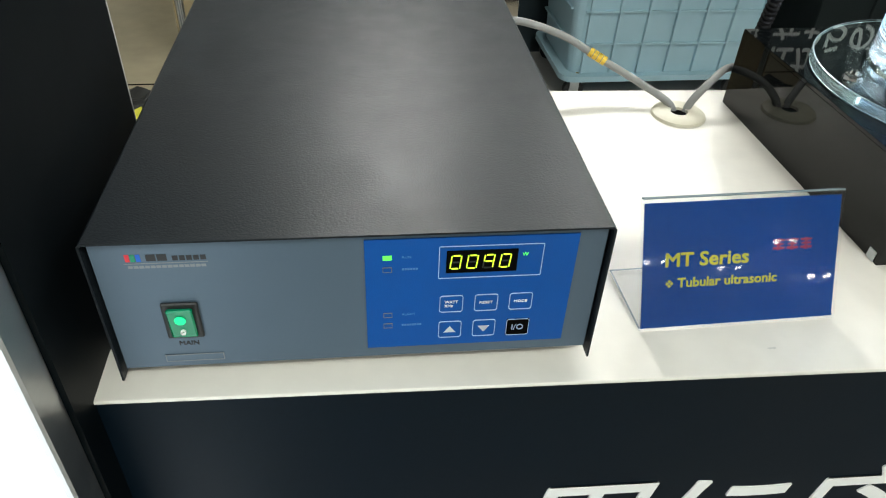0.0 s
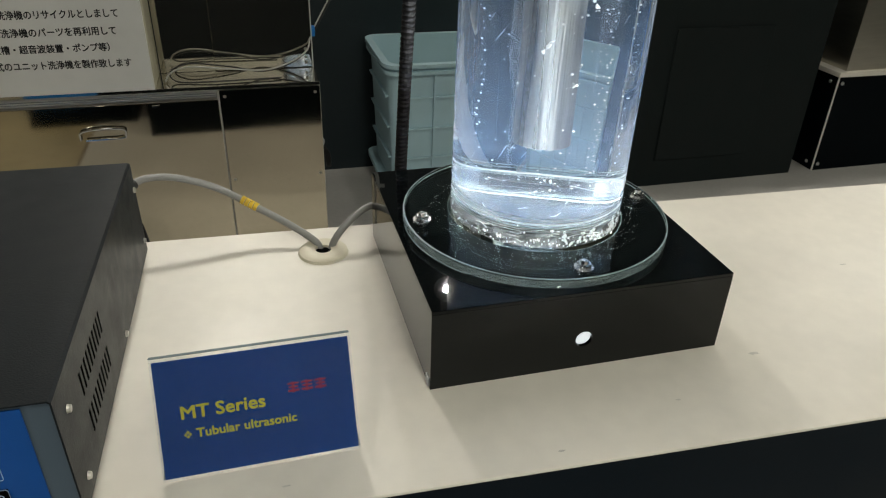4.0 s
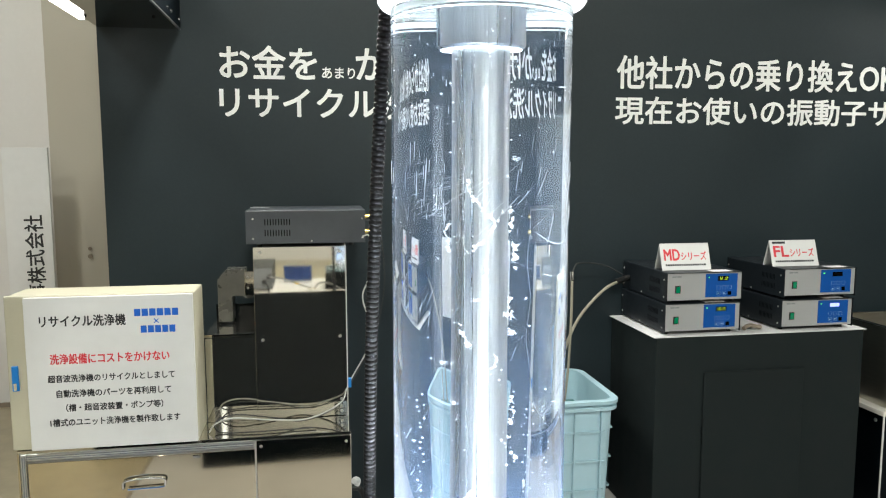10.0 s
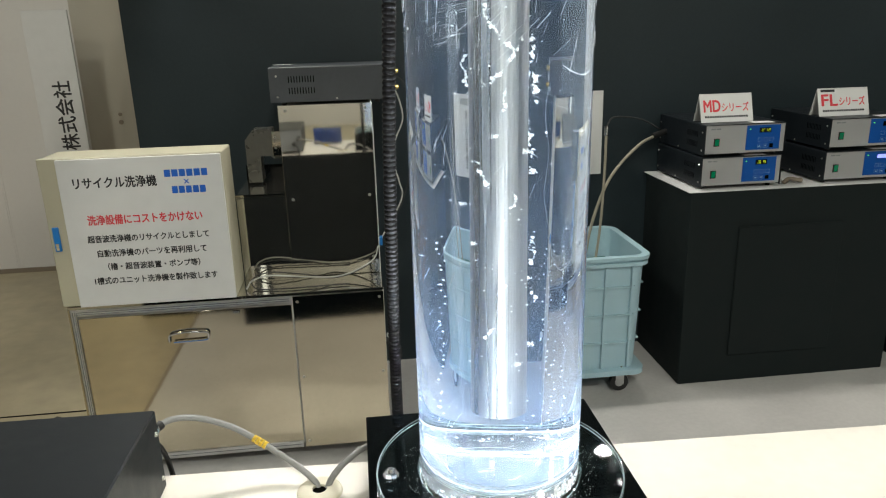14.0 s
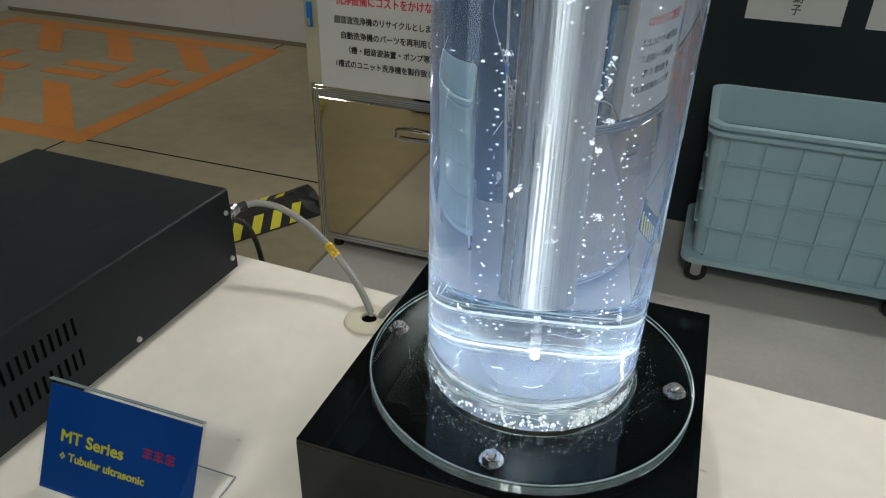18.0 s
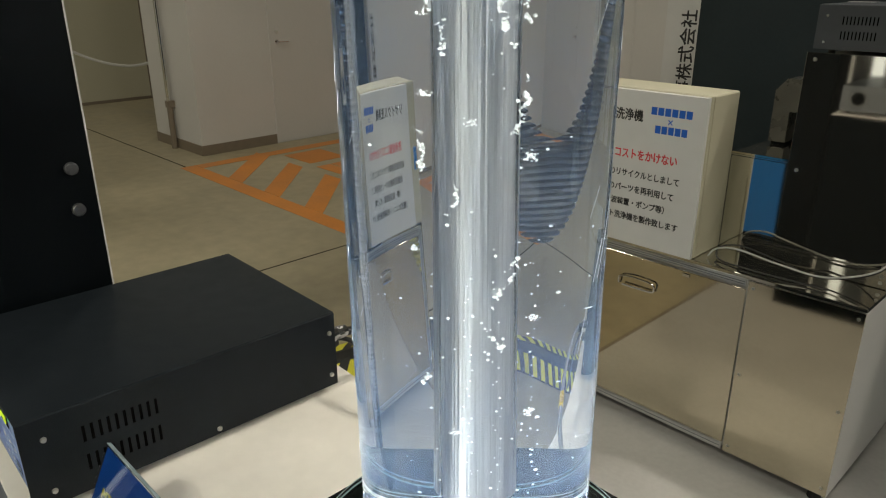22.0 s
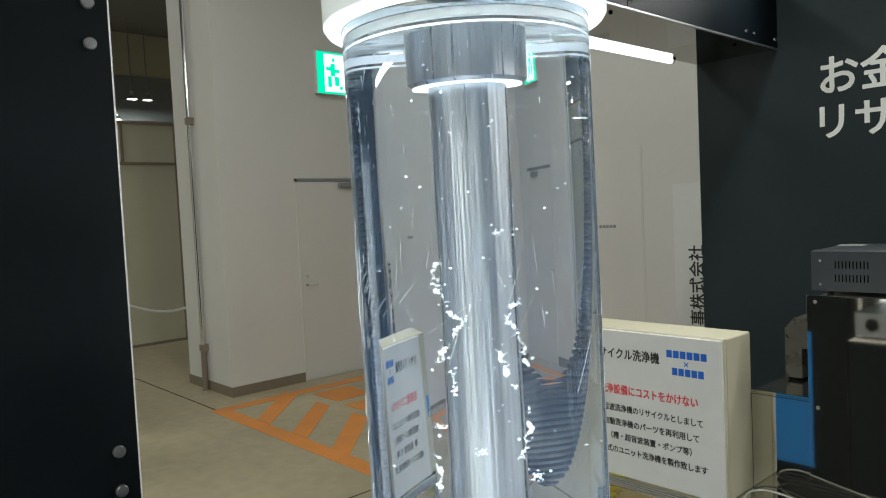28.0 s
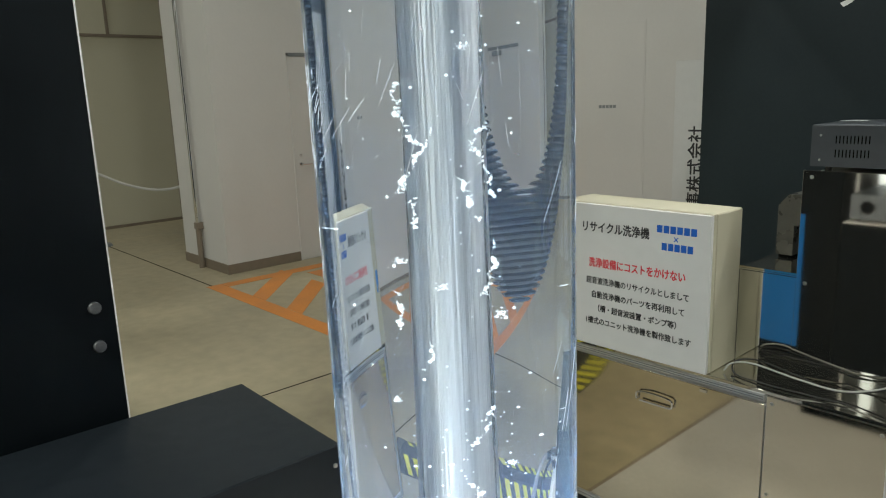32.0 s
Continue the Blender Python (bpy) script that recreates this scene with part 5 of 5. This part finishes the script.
# ---- recycled washing machine: cabinet, control box, tank ----
cb = thing("steel_cabinet", (-0.55, 2.49, 0), "stainless steel unit cabinet with aluminium frame and doors", "cabinet")
CW, CD = 1.18, 0.62
part("carcass", B((0.006, 0.012, 0.075), (CW - 0.006, CD, 0.725)), WHITE_PAINT, cb)
part("top_plate", B((0, 0.0, 0.725), (CW, CD, 0.737), 0.001), MIRROR_STEEL, cb)
part("side_plate", B((CW - 0.006, 0.0, 0.06), (CW, CD, 0.725)), WHITE_PAINT, cb, "pale painted side plate")
part("side_plate", B((0, 0.0, 0.06), (0.006, CD, 0.725)), STAINLESS, cb)
for a, b in (((0.0065, 0.0, 0.06), (0.03, 0.0115, 0.724)), ((0.03, 0.0, 0.695), (0.82, 0.0115, 0.724)), ((0.03, 0.0, 0.06), (0.82, 0.0115, 0.088))):
    part("frame_profile", B(a, b, 0.002), ALUMINIUM, cb)
for a, b in (((0.014, -0.001, 0.07), (0.018, 0.0, 0.715)), ((0.022, -0.001, 0.07), (0.025, 0.0, 0.715)), ((0.03, -0.001, 0.704), (0.815, 0.0, 0.707)), ((0.03, -0.001, 0.712), (0.815, 0.0, 0.715)), ((0.03, -0.001, 0.073), (0.815, 0.0, 0.076))):
    part("profile_slot", B(a, b), INK_GREY, cb)
dr = part("door", B((0.034, -0.004, 0.094), (0.822, 0.0, 0.69), 0.001), STAINLESS, cb, "brushed stainless door")
hb = bmesh.new()
tube([(0.355, -0.004, 0.575), (0.353, -0.014, 0.578), (0.358, -0.017, 0.602), (0.4, -0.018, 0.612), (0.46, -0.018, 0.612), (0.497, -0.017, 0.606), (0.499, -0.014, 0.585), (0.49, -0.015, 0.576), (0.43, -0.015, 0.574), (0.37, -0.015, 0.573)], 0.004, 8, hb)
part("handle", hb, CHROME, dr, "chrome drop handle", True)
part("latch", B((0.6, -0.008, 0.672), (0.625, -0.004, 0.682)), CHROME, dr)
p2 = part("service_panel", B((0.828, -0.003, 0.062), (CW - 0.001, 0.0, 0.722), 0.0008), STAINLESS, cb, "stainless service panel with screws")
for x in (0.845, CW - 0.018):
    for z in (0.09, 0.38, 0.7):
        screw(p2, (x, -0.003, z), (0, -1, 0), 0.006)
for x in (0.05, CW - 0.05):
    for y in (0.06, CD - 0.06):
        part("foot", CY(0.022, 0.018, (x, y, 0.004), (x, y, 0.06), 16), RUBBER, cb)
dv = part("drain_valve", CY(0.014, 0.014, (CW, 0.6, 0.24), (CW + 0.06, 0.6, 0.24), 16), RUBBER, cb, "black drain valve")
part("valve_handle", tube([(CW + 0.045, 0.6, 0.25), (CW + 0.05, 0.6, 0.272), (CW + 0.04, 0.585, 0.285), (CW + 0.03, 0.56, 0.288)], 0.014, 10), WHITE_PAPER, dv, "white plastic lever", True)
part("drain_pipe", tube([(CW + 0.058, 0.6, 0.235), (CW + 0.075, 0.61, 0.2), (CW + 0.078, 0.62, 0.16), (CW + 0.08, 0.64, 0.13)], 0.013, 10), RUBBER, dv, "black drain hose", True)
bx = thing("control_box", (-0.56, 2.49, 0.737), "cream steel control box with a printed notice board", "control box")
part("box", B((0, 0.022, 0), (0.632, 0.2, 0.555), 0.004), CREAM_PAINT, bx)
part("lid", B((-0.002, 0.002, 0.002), (0.634, 0.0175, 0.558), 0.003), CREAM_PAINT, bx)
part("lid_seal", B((0.003, 0.0177, 0.004), (0.629, 0.0218, 0.552)), RUBBER, bx)
lk = part("latch", B((0.012, -0.006, 0.22), (0.034, 0.002, 0.31), 0.002), BLUE_FILM, bx, "blue plastic latch")
part("latch_key", B((0.018, -0.009, 0.225), (0.028, -0.006, 0.25)), CHROME, lk)
nb = thing("notice_board", (-0.495, 2.4915, 0.739), "white notice board with printed writing leaning on the control box", "notice board")
part("board", B((0, -0.014, 0), (0.566, 0.0, 0.55), 0.001), WHITE_PAPER, nb)
def bt(body, x, z, w_, h_, m_, bold=0.027):
    return lettering("writing", body, at_front(x, -0.0142, z), w_, h_, m_, nb, 0.0004, bold)
bt("リサイクル洗浄機", 0.05, 0.445, 0.285, 0.04, INK_BLACK)
bars("maker_name", at_front(0.365, -0.0142, 0.475), 0.15, 0.026, INK_BLUE, nb, 6, 0.22, 0.0004)
lettering("writing", "×", at_front(0.43, -0.0142, 0.447), 0.018, 0.018, INK_BLUE, nb, 0.0004)
bars("maker_name", at_front(0.385, -0.0142, 0.414), 0.118, 0.026, INK_BLUE, nb, 5, 0.22, 0.0004)
bt("洗浄設備にコストをかけない", 0.078, 0.311, 0.4, 0.036, INK_RED)
bt("超音波洗浄機のリサイクルとしまして", 0.067, 0.245, 0.427, 0.027, INK_BLACK)
bt("自動洗浄機のパーツを再利用して", 0.093, 0.19, 0.386, 0.027, INK_BLACK)
bt("（槽・超音波装置・ポンプ等）", 0.122, 0.138, 0.328, 0.027, INK_BLACK)
bt("1槽式のユニット洗浄機を製作致します", 0.067, 0.085, 0.44, 0.027, INK_BLACK)

tk = thing("wash_tank", (0.272, 2.677, 0.737), "mirror-finish steel wash tank on the cabinet", "tank")
part("body", B((0, 0.004, 0.0), (0.349, 0.5, 0.685), 0.002), MIRROR_STEEL, tk)
fp = part("front_plate", B((-0.004, 0, 0.002), (0.353, 0.004, 0.695), 0.001), MIRROR_STEEL, tk, "mirror-polished front plate with screws")
for x, z in ((0.023, 0.674), (0.33, 0.674), (0.025, 0.325), (0.328, 0.33), (0.33, 0.04), (0.33, 0.07), (0.33, 0.02)):
    screw(fp, (x, 0, z), (0, -1, 0), 0.0065, 0.004)
part("tank_side", B((0.3535, 0.0, 0.0), (0.357, 0.5, 0.69)), WHITE_PAINT, tk, "pale painted side of the tank")
part("wing_plate", B((-0.196, 0.004, 0.001), (-0.0045, 0.008, 0.338)), MIRROR_STEEL, tk, "mirror-polished lower wing plate")
tray = part("side_tray", B((-0.2, 0.006, 0.339), (-0.0045, 0.37, 0.345), 0.001), MIRROR_STEEL, tk)
part("tray_back", B((-0.2, 0.36, 0.3455), (-0.0045, 0.364, 0.41)), BLACK_GLOSS, tray, "black tray back")
part("tray_lip", B((-0.2, 0.006, 0.3455), (-0.0045, 0.008, 0.352)), STAINLESS, tray)
bm = bmesh.new()
prof = [(-0.175, 0.356), (-0.175, 0.537), (-0.14, 0.578), (-0.063, 0.578), (-0.063, 0.562), (-0.034, 0.562), (-0.034, 0.455), (-0.063, 0.455), (-0.074, 0.466), (-0.116, 0.466), (-0.116, 0.356)]
lo, hi = [bm.verts.new((x, 0.24, z)) for x, z in prof], [bm.verts.new((x, 0.34, z)) for x, z in prof]
bm.faces.new(lo)
bm.faces.new(list(reversed(hi)))
for k in range(len(prof)):
    bm.faces.new((lo[k], lo[(k + 1) % len(prof)], hi[(k + 1) % len(prof)], hi[k]))
bmesh.ops.recalc_face_normals(bm, faces=bm.faces)
part("side_duct", bm, DUCT, tk, "folded grey metal duct")
part("duct_flange", B((-0.064, 0.232, 0.468), (-0.0045, 0.35, 0.57), 0.002), STAINLESS, tk)
part("duct_foot", B((-0.17, 0.25, 0.3455), (-0.12, 0.32, 0.359), 0.002), BLACK_GLOSS, tk)
for z in (0.5, 0.545):
    screw(tk, (-0.05, 0.232, z), (0, -1, 0), 0.005, 0.003)
bb = thing("blue_board", (-0.85, 0.6905, 0), "plain blue board fixed to the back of the booth column", "board")
part("board", B((0, 0, 0.13), (0.38, 0.012, 0.95), 0.002), BLUE_FILM, bb)
ug = generator(pose(0.228, 3.21, 1.43, 0, 0, -90), "", "dark grey enamelled generator lying across the top of the tank", GREY_FACE, "", False, enamel=GREY_ENAMEL)
connector(ug, 0.3, 0.04, BRASS)
connector(ug, 0.3, 0.105, BRASS)
wire = thing("wire_bundle", (0, 0, 0), "white and black wires with a blue clip hanging behind the cabinet", "wires")
part("wire", tube([(0.7, 2.75, 1.463), (0.728, 2.75, 1.461), (0.751, 2.75, 1.362), (0.72, 2.75, 1.28), (0.696, 2.75, 1.208), (0.725, 2.75, 1.1), (0.73, 2.75, 1.021), (0.632, 2.69, 0.867), (0.595, 2.63, 0.805), (0.47, 2.59, 0.762), (0.332, 2.57, 0.772), (0.194, 2.56, 0.79), (0.125, 2.555, 0.775), (0.1, 2.55, 0.744)], 0.003, 8), WIRE_GREY, wire, "grey wire", True)
part("wire", tube([(0.7, 2.75, 1.54), (0.77, 2.78, 1.48), (0.79, 2.78, 1.3), (0.775, 2.78, 1.15), (0.735, 2.76, 1.01), (0.64, 2.7, 0.862), (0.585, 2.64, 0.79), (0.45, 2.6, 0.752), (0.33, 2.59, 0.775), (0.19, 2.6, 0.79), (0.12, 2.59, 0.77), (0.14, 2.55, 0.7425), (0.25, 2.53, 0.7425), (0.4, 2.535, 0.7425), (0.5, 2.54, 0.7425)], 0.0026, 8), RUBBER, wire, "", True)
part("clip", B((0.624, 2.682, 0.85), (0.642, 2.7, 0.888), 0.002), BLUE_FILM, wire, "blue cable clip")

# ---- crate ----
ct = thing("plastic_crate", (0.93, 2.8, 0), "large light blue plastic crate on castors", "crate")
XL, YL, Z0, Z1 = 0.935, 0.545, 0.12, 0.69


def rounded(x0, x1, y0, y1, r, z, n=6):
    out = []
    for cx, cy, a0 in ((x1 - r, y1 - r, 0), (x0 + r, y1 - r, 90), (x0 + r, y0 + r, 180), (x1 - r, y0 + r, 270)):
        out += [(cx + r * math.cos(math.radians(a0 + 90 * k / n)), cy + r * math.sin(math.radians(a0 + 90 * k / n)), z) for k in range(n + 1)]
    return out


def loft(loops, close_end=True):
    bm = bmesh.new()
    rings = [[bm.verts.new(p) for p in loop] for loop in loops]
    n = len(rings[0])
    for a, b in zip(rings, rings[1:]):
        for k in range(n):
            bm.faces.new((a[k], a[(k + 1) % n], b[(k + 1) % n], b[k]))
    if close_end:
        bm.faces.new(list(reversed(rings[0])))
        bm.faces.new(rings[-1])
    bmesh.ops.recalc_face_normals(bm, faces=bm.faces)
    return bm


tp = 0.04
loops = [rounded(tp, XL - tp, tp, YL - tp, 0.05, Z0), rounded(0.02, XL - 0.02, 0.02, YL - 0.02, 0.06, Z1 - 0.05), rounded(0.0, XL, 0.0, YL, 0.07, Z1 - 0.045), rounded(0.0, XL, 0.0, YL, 0.07, Z1 - 0.03),
         rounded(0.012, XL - 0.012, 0.012, YL - 0.012, 0.065, Z1 - 0.028), rounded(0.012, XL - 0.012, 0.012, YL - 0.012, 0.065, Z1 - 0.018), rounded(-0.004, XL + 0.004, -0.004, YL + 0.004, 0.07, Z1 - 0.016), rounded(-0.004, XL + 0.004, -0.004, YL + 0.004, 0.07, Z1),
         rounded(0.028, XL - 0.028, 0.028, YL - 0.028, 0.05, Z1), rounded(0.05, XL - 0.05, 0.05, YL - 0.05, 0.05, Z0 + 0.02)]
part("shell", loft(loops), CRATE_BLUE, ct, "", False)
for side in (0, 1):
    for k in range(7):
        x = 0.09 + k * (XL - 0.18) / 6
        y0, y1 = (tp - 0.012, tp + 0.002) if side == 0 else (YL - tp - 0.002, YL - tp + 0.012)
        bm = B((x - 0.004, y0 - 0.006, Z0 + 0.01), (x + 0.004, y1, Z1 - 0.05))
        for v in bm.verts:
            if v.co.z > 0.4:
                v.co.y += -0.02 if side == 0 else 0.02
        part("rib", bm, CRATE_BLUE, ct)
    for z in (0.26, 0.4, 0.54):
        off = tp - 0.02 * (z - Z0) / (Z1 - Z0)
        a, b = ((0.07, off - 0.013, z - 0.004), (XL - 0.07, off, z + 0.004)) if side == 0 else ((0.07, YL - off, z - 0.004), (XL - 0.07, YL - off + 0.013, z + 0.004))
        part("rib", B(a, b), CRATE_BLUE, ct)
for side in (0, 1):
    for z in (0.26, 0.4, 0.54):
        off = tp - 0.02 * (z - Z0) / (Z1 - Z0)
        a, b = ((off - 0.013, 0.07, z - 0.004), (off, YL - 0.07, z + 0.004)) if side == 0 else ((XL - off, 0.07, z - 0.004), (XL - off + 0.013, YL - 0.07, z + 0.004))
        part("rib", B(a, b), CRATE_BLUE, ct)
part("dolly", loft([rounded(0.0, XL, 0.0, YL, 0.06, 0.1), rounded(0.0, XL, 0.0, YL, 0.06, 0.125)]), CRATE_BLUE, ct)
part("water_surface", B((0.052, 0.052, 0.54), (XL - 0.052, YL - 0.052, 0.541)), mat("crate_water", (0.08, 0.19, 0.19), 0.08, var=0.1), ct, "greenish water")
for x in (0.07, XL - 0.12):
    for y in (0.045, YL - 0.06):
        wh = part("castor_wheel", CY(0.045, 0.045, (x, y - 0.0125, 0.049), (x, y + 0.0125, 0.049), 24), RUBBER, ct)
        part("hub", CY(0.021, 0.021, (x, y - 0.0145, 0.049), (x, y + 0.0145, 0.049), 16), ALUMINIUM, wh)
        fk = B((x - 0.02, y - 0.019, 0.04), (x + 0.02, y - 0.016, 0.096))
        box(fk, (x - 0.02, y + 0.016, 0.04), (x + 0.02, y + 0.019, 0.096))
        box(fk, (x - 0.03, y - 0.03, 0.096), (x + 0.03, y + 0.03, 0.1))
        part("castor_fork", fk, ALUMINIUM, ct)
        screw(ct, (x + 0.01, y, 0.125), (0, 0, 1), 0.008, 0.004, BRASS, "bolt")
ld = thing("transducer_leads", (0, 0, 0), "two tan hoses hanging into the crate", "hoses")
part("lead", tube([(1.7, 3.12, 0.55), (1.725, 3.13, 0.75), (1.74, 3.14, 1.0), (1.745, 3.15, 1.19)], 0.0065, 10), CABLE_TAN, ld, "", True)
part("lead", tube([(1.64, 3.12, 0.55), (1.69, 3.14, 0.78), (1.78, 3.17, 0.98), (1.93, 3.22, 1.12), (2.05, 3.26, 1.17)], 0.0075, 10), CABLE_TAN, ld, "", True)
part("lead_tip", CY(0.009, 0.009, (1.745, 3.15, 1.19), (1.746, 3.151, 1.235), 12), CHROME, ld)
part("lead_plug", CY(0.016, 0.014, (2.02, 3.25, 1.162), (2.1, 3.28, 1.18), 14), RUBBER, ld)
part("thin_lead", tube([(1.746, 3.151, 1.235), (1.8, 3.2, 1.27), (1.95, 3.25, 1.25), (2.07, 3.27, 1.19)], 0.004, 8), RUBBER, ld, "", True)

# ---- black counter with small generators ----
bc = thing("black_counter", (2.045, 2.841, 0), "black-covered display counter with a proud front panel", "counter")
part("body", B((0, 0, 0.0045), (1.075, 0.518, 0.96), 0.003), BLACK_CLOTH, bc)
part("front_board", B((0.24, -0.012, 0.145), (0.755, 0.0, 0.788), 0.003), BLACK_CLOTH, bc)
part("top_sheet", B((-0.012, -0.004, 0.9605), (1.085, 0.518, 0.964)), WHITE_PAPER, bc, "white top sheet")
generator(pose(2.1, 2.862, 1.1205, 0, 0, 0), "1212", "grey-faced generator with a lit blue keypad, stacked", GREY_FACE, "stacked generators", False)
generator(pose(2.095, 2.862, 0.976, 0, 0, 0), "1515", "grey-faced generator with a lit blue keypad, on the counter", GREY_FACE, "stacked generators", False)
generator(pose(2.697, 2.862, 1.1255, 0, 0, 0), "", "grey-faced generator with a dark display, stacked", GREY_FACE, "stacked generators", False)
generator(pose(2.69, 2.862, 0.976, 0, 0, 0), "", "grey-faced generator with a lit blue screen, on the counter", GREY_FACE, "stacked generators", False, True)


def name_card(x, y, z, big, word):
    c = thing("name_card", pose(x, y, z, 0, 0, 0), "white folded name card with red writing on the generator", "name card", "name cards")
    tilt = pose(0, 0, 0, 90 - 18, 0, 0)
    p = part("front_leaf", B((0, 0, 0), (0.25, 0.13, 0.0012)), WHITE_PAPER, c)
    p.matrix_local = tilt
    q = part("back_leaf", B((0, 0, 0), (0.25, 0.13, 0.0012)), WHITE_PAPER, c)
    q.matrix_local = pose(0, 0.079, 0, 90 + 18, 0, 0)
    lettering("writing", big, Matrix.Translation((0.018, 0.048, 0.0014)), 0.078, 0.052, INK_RED, p, 0.0003, 0.03)
    lettering("writing", word, Matrix.Translation((0.104, 0.048, 0.0014)), 0.128, 0.04, INK_RED, p, 0.0003, 0.018)
    bars("small_line", Matrix.Translation((0.02, 0.02, 0.0014)), 0.205, 0.009, INK_BLACK, p, 18, 0.25, 0.0003)
    if big == "FL":
        part("small_label", B((0.015, 0.112, 0.0012), (0.085, 0.123, 0.0016)), INK_BLACK, p)
    return c


name_card(2.115, 2.945, 1.259, "MD", "シリーズ")
name_card(2.69, 2.95, 1.264, "FL", "シリーズ")
slip = thing("paper_slip", (0.222, 3.09, 1.5675), "small white paper slip on the generator", "paper slip", "paper slips")
part("paper", B((0, 0, 0), (0.085, 0.05, 0.0008)), WHITE_PAPER, slip)
for x, z in ((2.33, 1.2585), (2.94, 1.2635), (2.3, 1.1145), (2.92, 1.1145)):
    slip = thing("paper_slip", (x, 2.87, z), "small white paper slip on the generator", "paper slip", "paper slips")
    part("paper", B((0, 0, 0), (0.1, 0.06, 0.0008)), WHITE_PAPER, slip)
cl = thing("cable_clamps", (2.52, 2.9, 0.965), "brown and white cable ends on the counter", "cable ends")
part("clamp", tube([(0, 0, 0.01), (0.04, 0.02, 0.02), (0.08, 0.0, 0.015), (0.1, 0.03, 0.012)], 0.01, 8), SKIRTING, cl)
part("wire_end", tube([(0.02, 0.05, 0.008), (0.07, 0.04, 0.012), (0.12, 0.06, 0.01)], 0.006, 8), CABLE_WHITE, cl)

# ---- low stand with open tank ----
st = thing("low_stand", (3.265, 2.845, 0), "low black stand with a white top and corner screws", "stand")
part("body", B((0, 0, 0.0045), (0.545, 0.42, 0.515)), BLACK_PANEL, st)
part("edge_band", B((-0.0015, -0.0015, 0.0045), (0.006, 0.004, 0.514)), WHITE_PAINT, st)
part("top", B((-0.012, -0.012, 0.5155), (0.557, 0.432, 0.54), 0.002), WHITE_TOP, st, "white top board")
for x in (0.03, 0.515):
    for z in (0.04, 0.48):
        screw(st, (x, 0, z), (0, -1, 0), 0.01, 0.005, ALUMINIUM, "corner_screw")
for z in (0.04, 0.48):
    screw(st, (0, 0.05, z), (-1, 0, 0), 0.01, 0.005, ALUMINIUM, "corner_screw")
ot = thing("open_tank", (3.31, 2.86, 0.54), "open stainless steel tank with a folded rim", "tank")
for a, b in (((0, 0, 0), (0.49, 0.003, 0.41)), ((0, 0.39, 0), (0.49, 0.393, 0.41)), ((0, 0.003, 0), (0.003, 0.39, 0.41)), ((0.487, 0.003, 0), (0.49, 0.39, 0.41)), ((0.003, 0.003, 0), (0.487, 0.39, 0.004))):
    part("wall_plate", B(a, b), BRUSHED, ot)
bm = bmesh.new()
for a, b in (((-0.02, -0.02, 0.41), (0.51, 0.0, 0.414)), ((-0.02, 0.393, 0.41), (0.51, 0.413, 0.414)), ((-0.02, 0.0, 0.41), (0.0, 0.393, 0.414)), ((0.49, 0.0, 0.41), (0.51, 0.393, 0.414))):
    box(bm, a, b)
part("rim", bm, MIRROR_STEEL, ot)
part("type_plate", B((0.03, -0.0012, 0.35), (0.16, 0.0, 0.375)), WHITE_PAPER, ot)
bc2 = thing("black_counter", (4.05, 2.86, 0), "black-covered display counter with a white top sheet", "counter")
part("body", B((0, 0, 0.0045), (0.9, 0.49, 0.96), 0.003), BLACK_CLOTH, bc2)
part("top_sheet", B((-0.012, -0.006, 0.9605), (0.91, 0.49, 0.966)), WHITE_PAPER, bc2, "white top sheet")
generator(pose(1.665, 0.43, 0.983, 0, 0, -2), "", "dark enamelled generator at the far end of the counter", SILVER_FACE, "", False)
fc = thing("floor_cable", (0, 0, 0.004), "grey cable lying in a loop on the booth floor", "cable")
part("cable", tube([(3.2, 2.36, 0.008), (3.37, 2.45, 0.008), (3.54, 2.5, 0.008), (3.72, 2.46, 0.008), (3.9, 2.55, 0.008), (3.96, 2.75, 0.03), (3.95, 2.95, 0.2)], 0.008, 10), CABLE_GREY, fc, "", True)
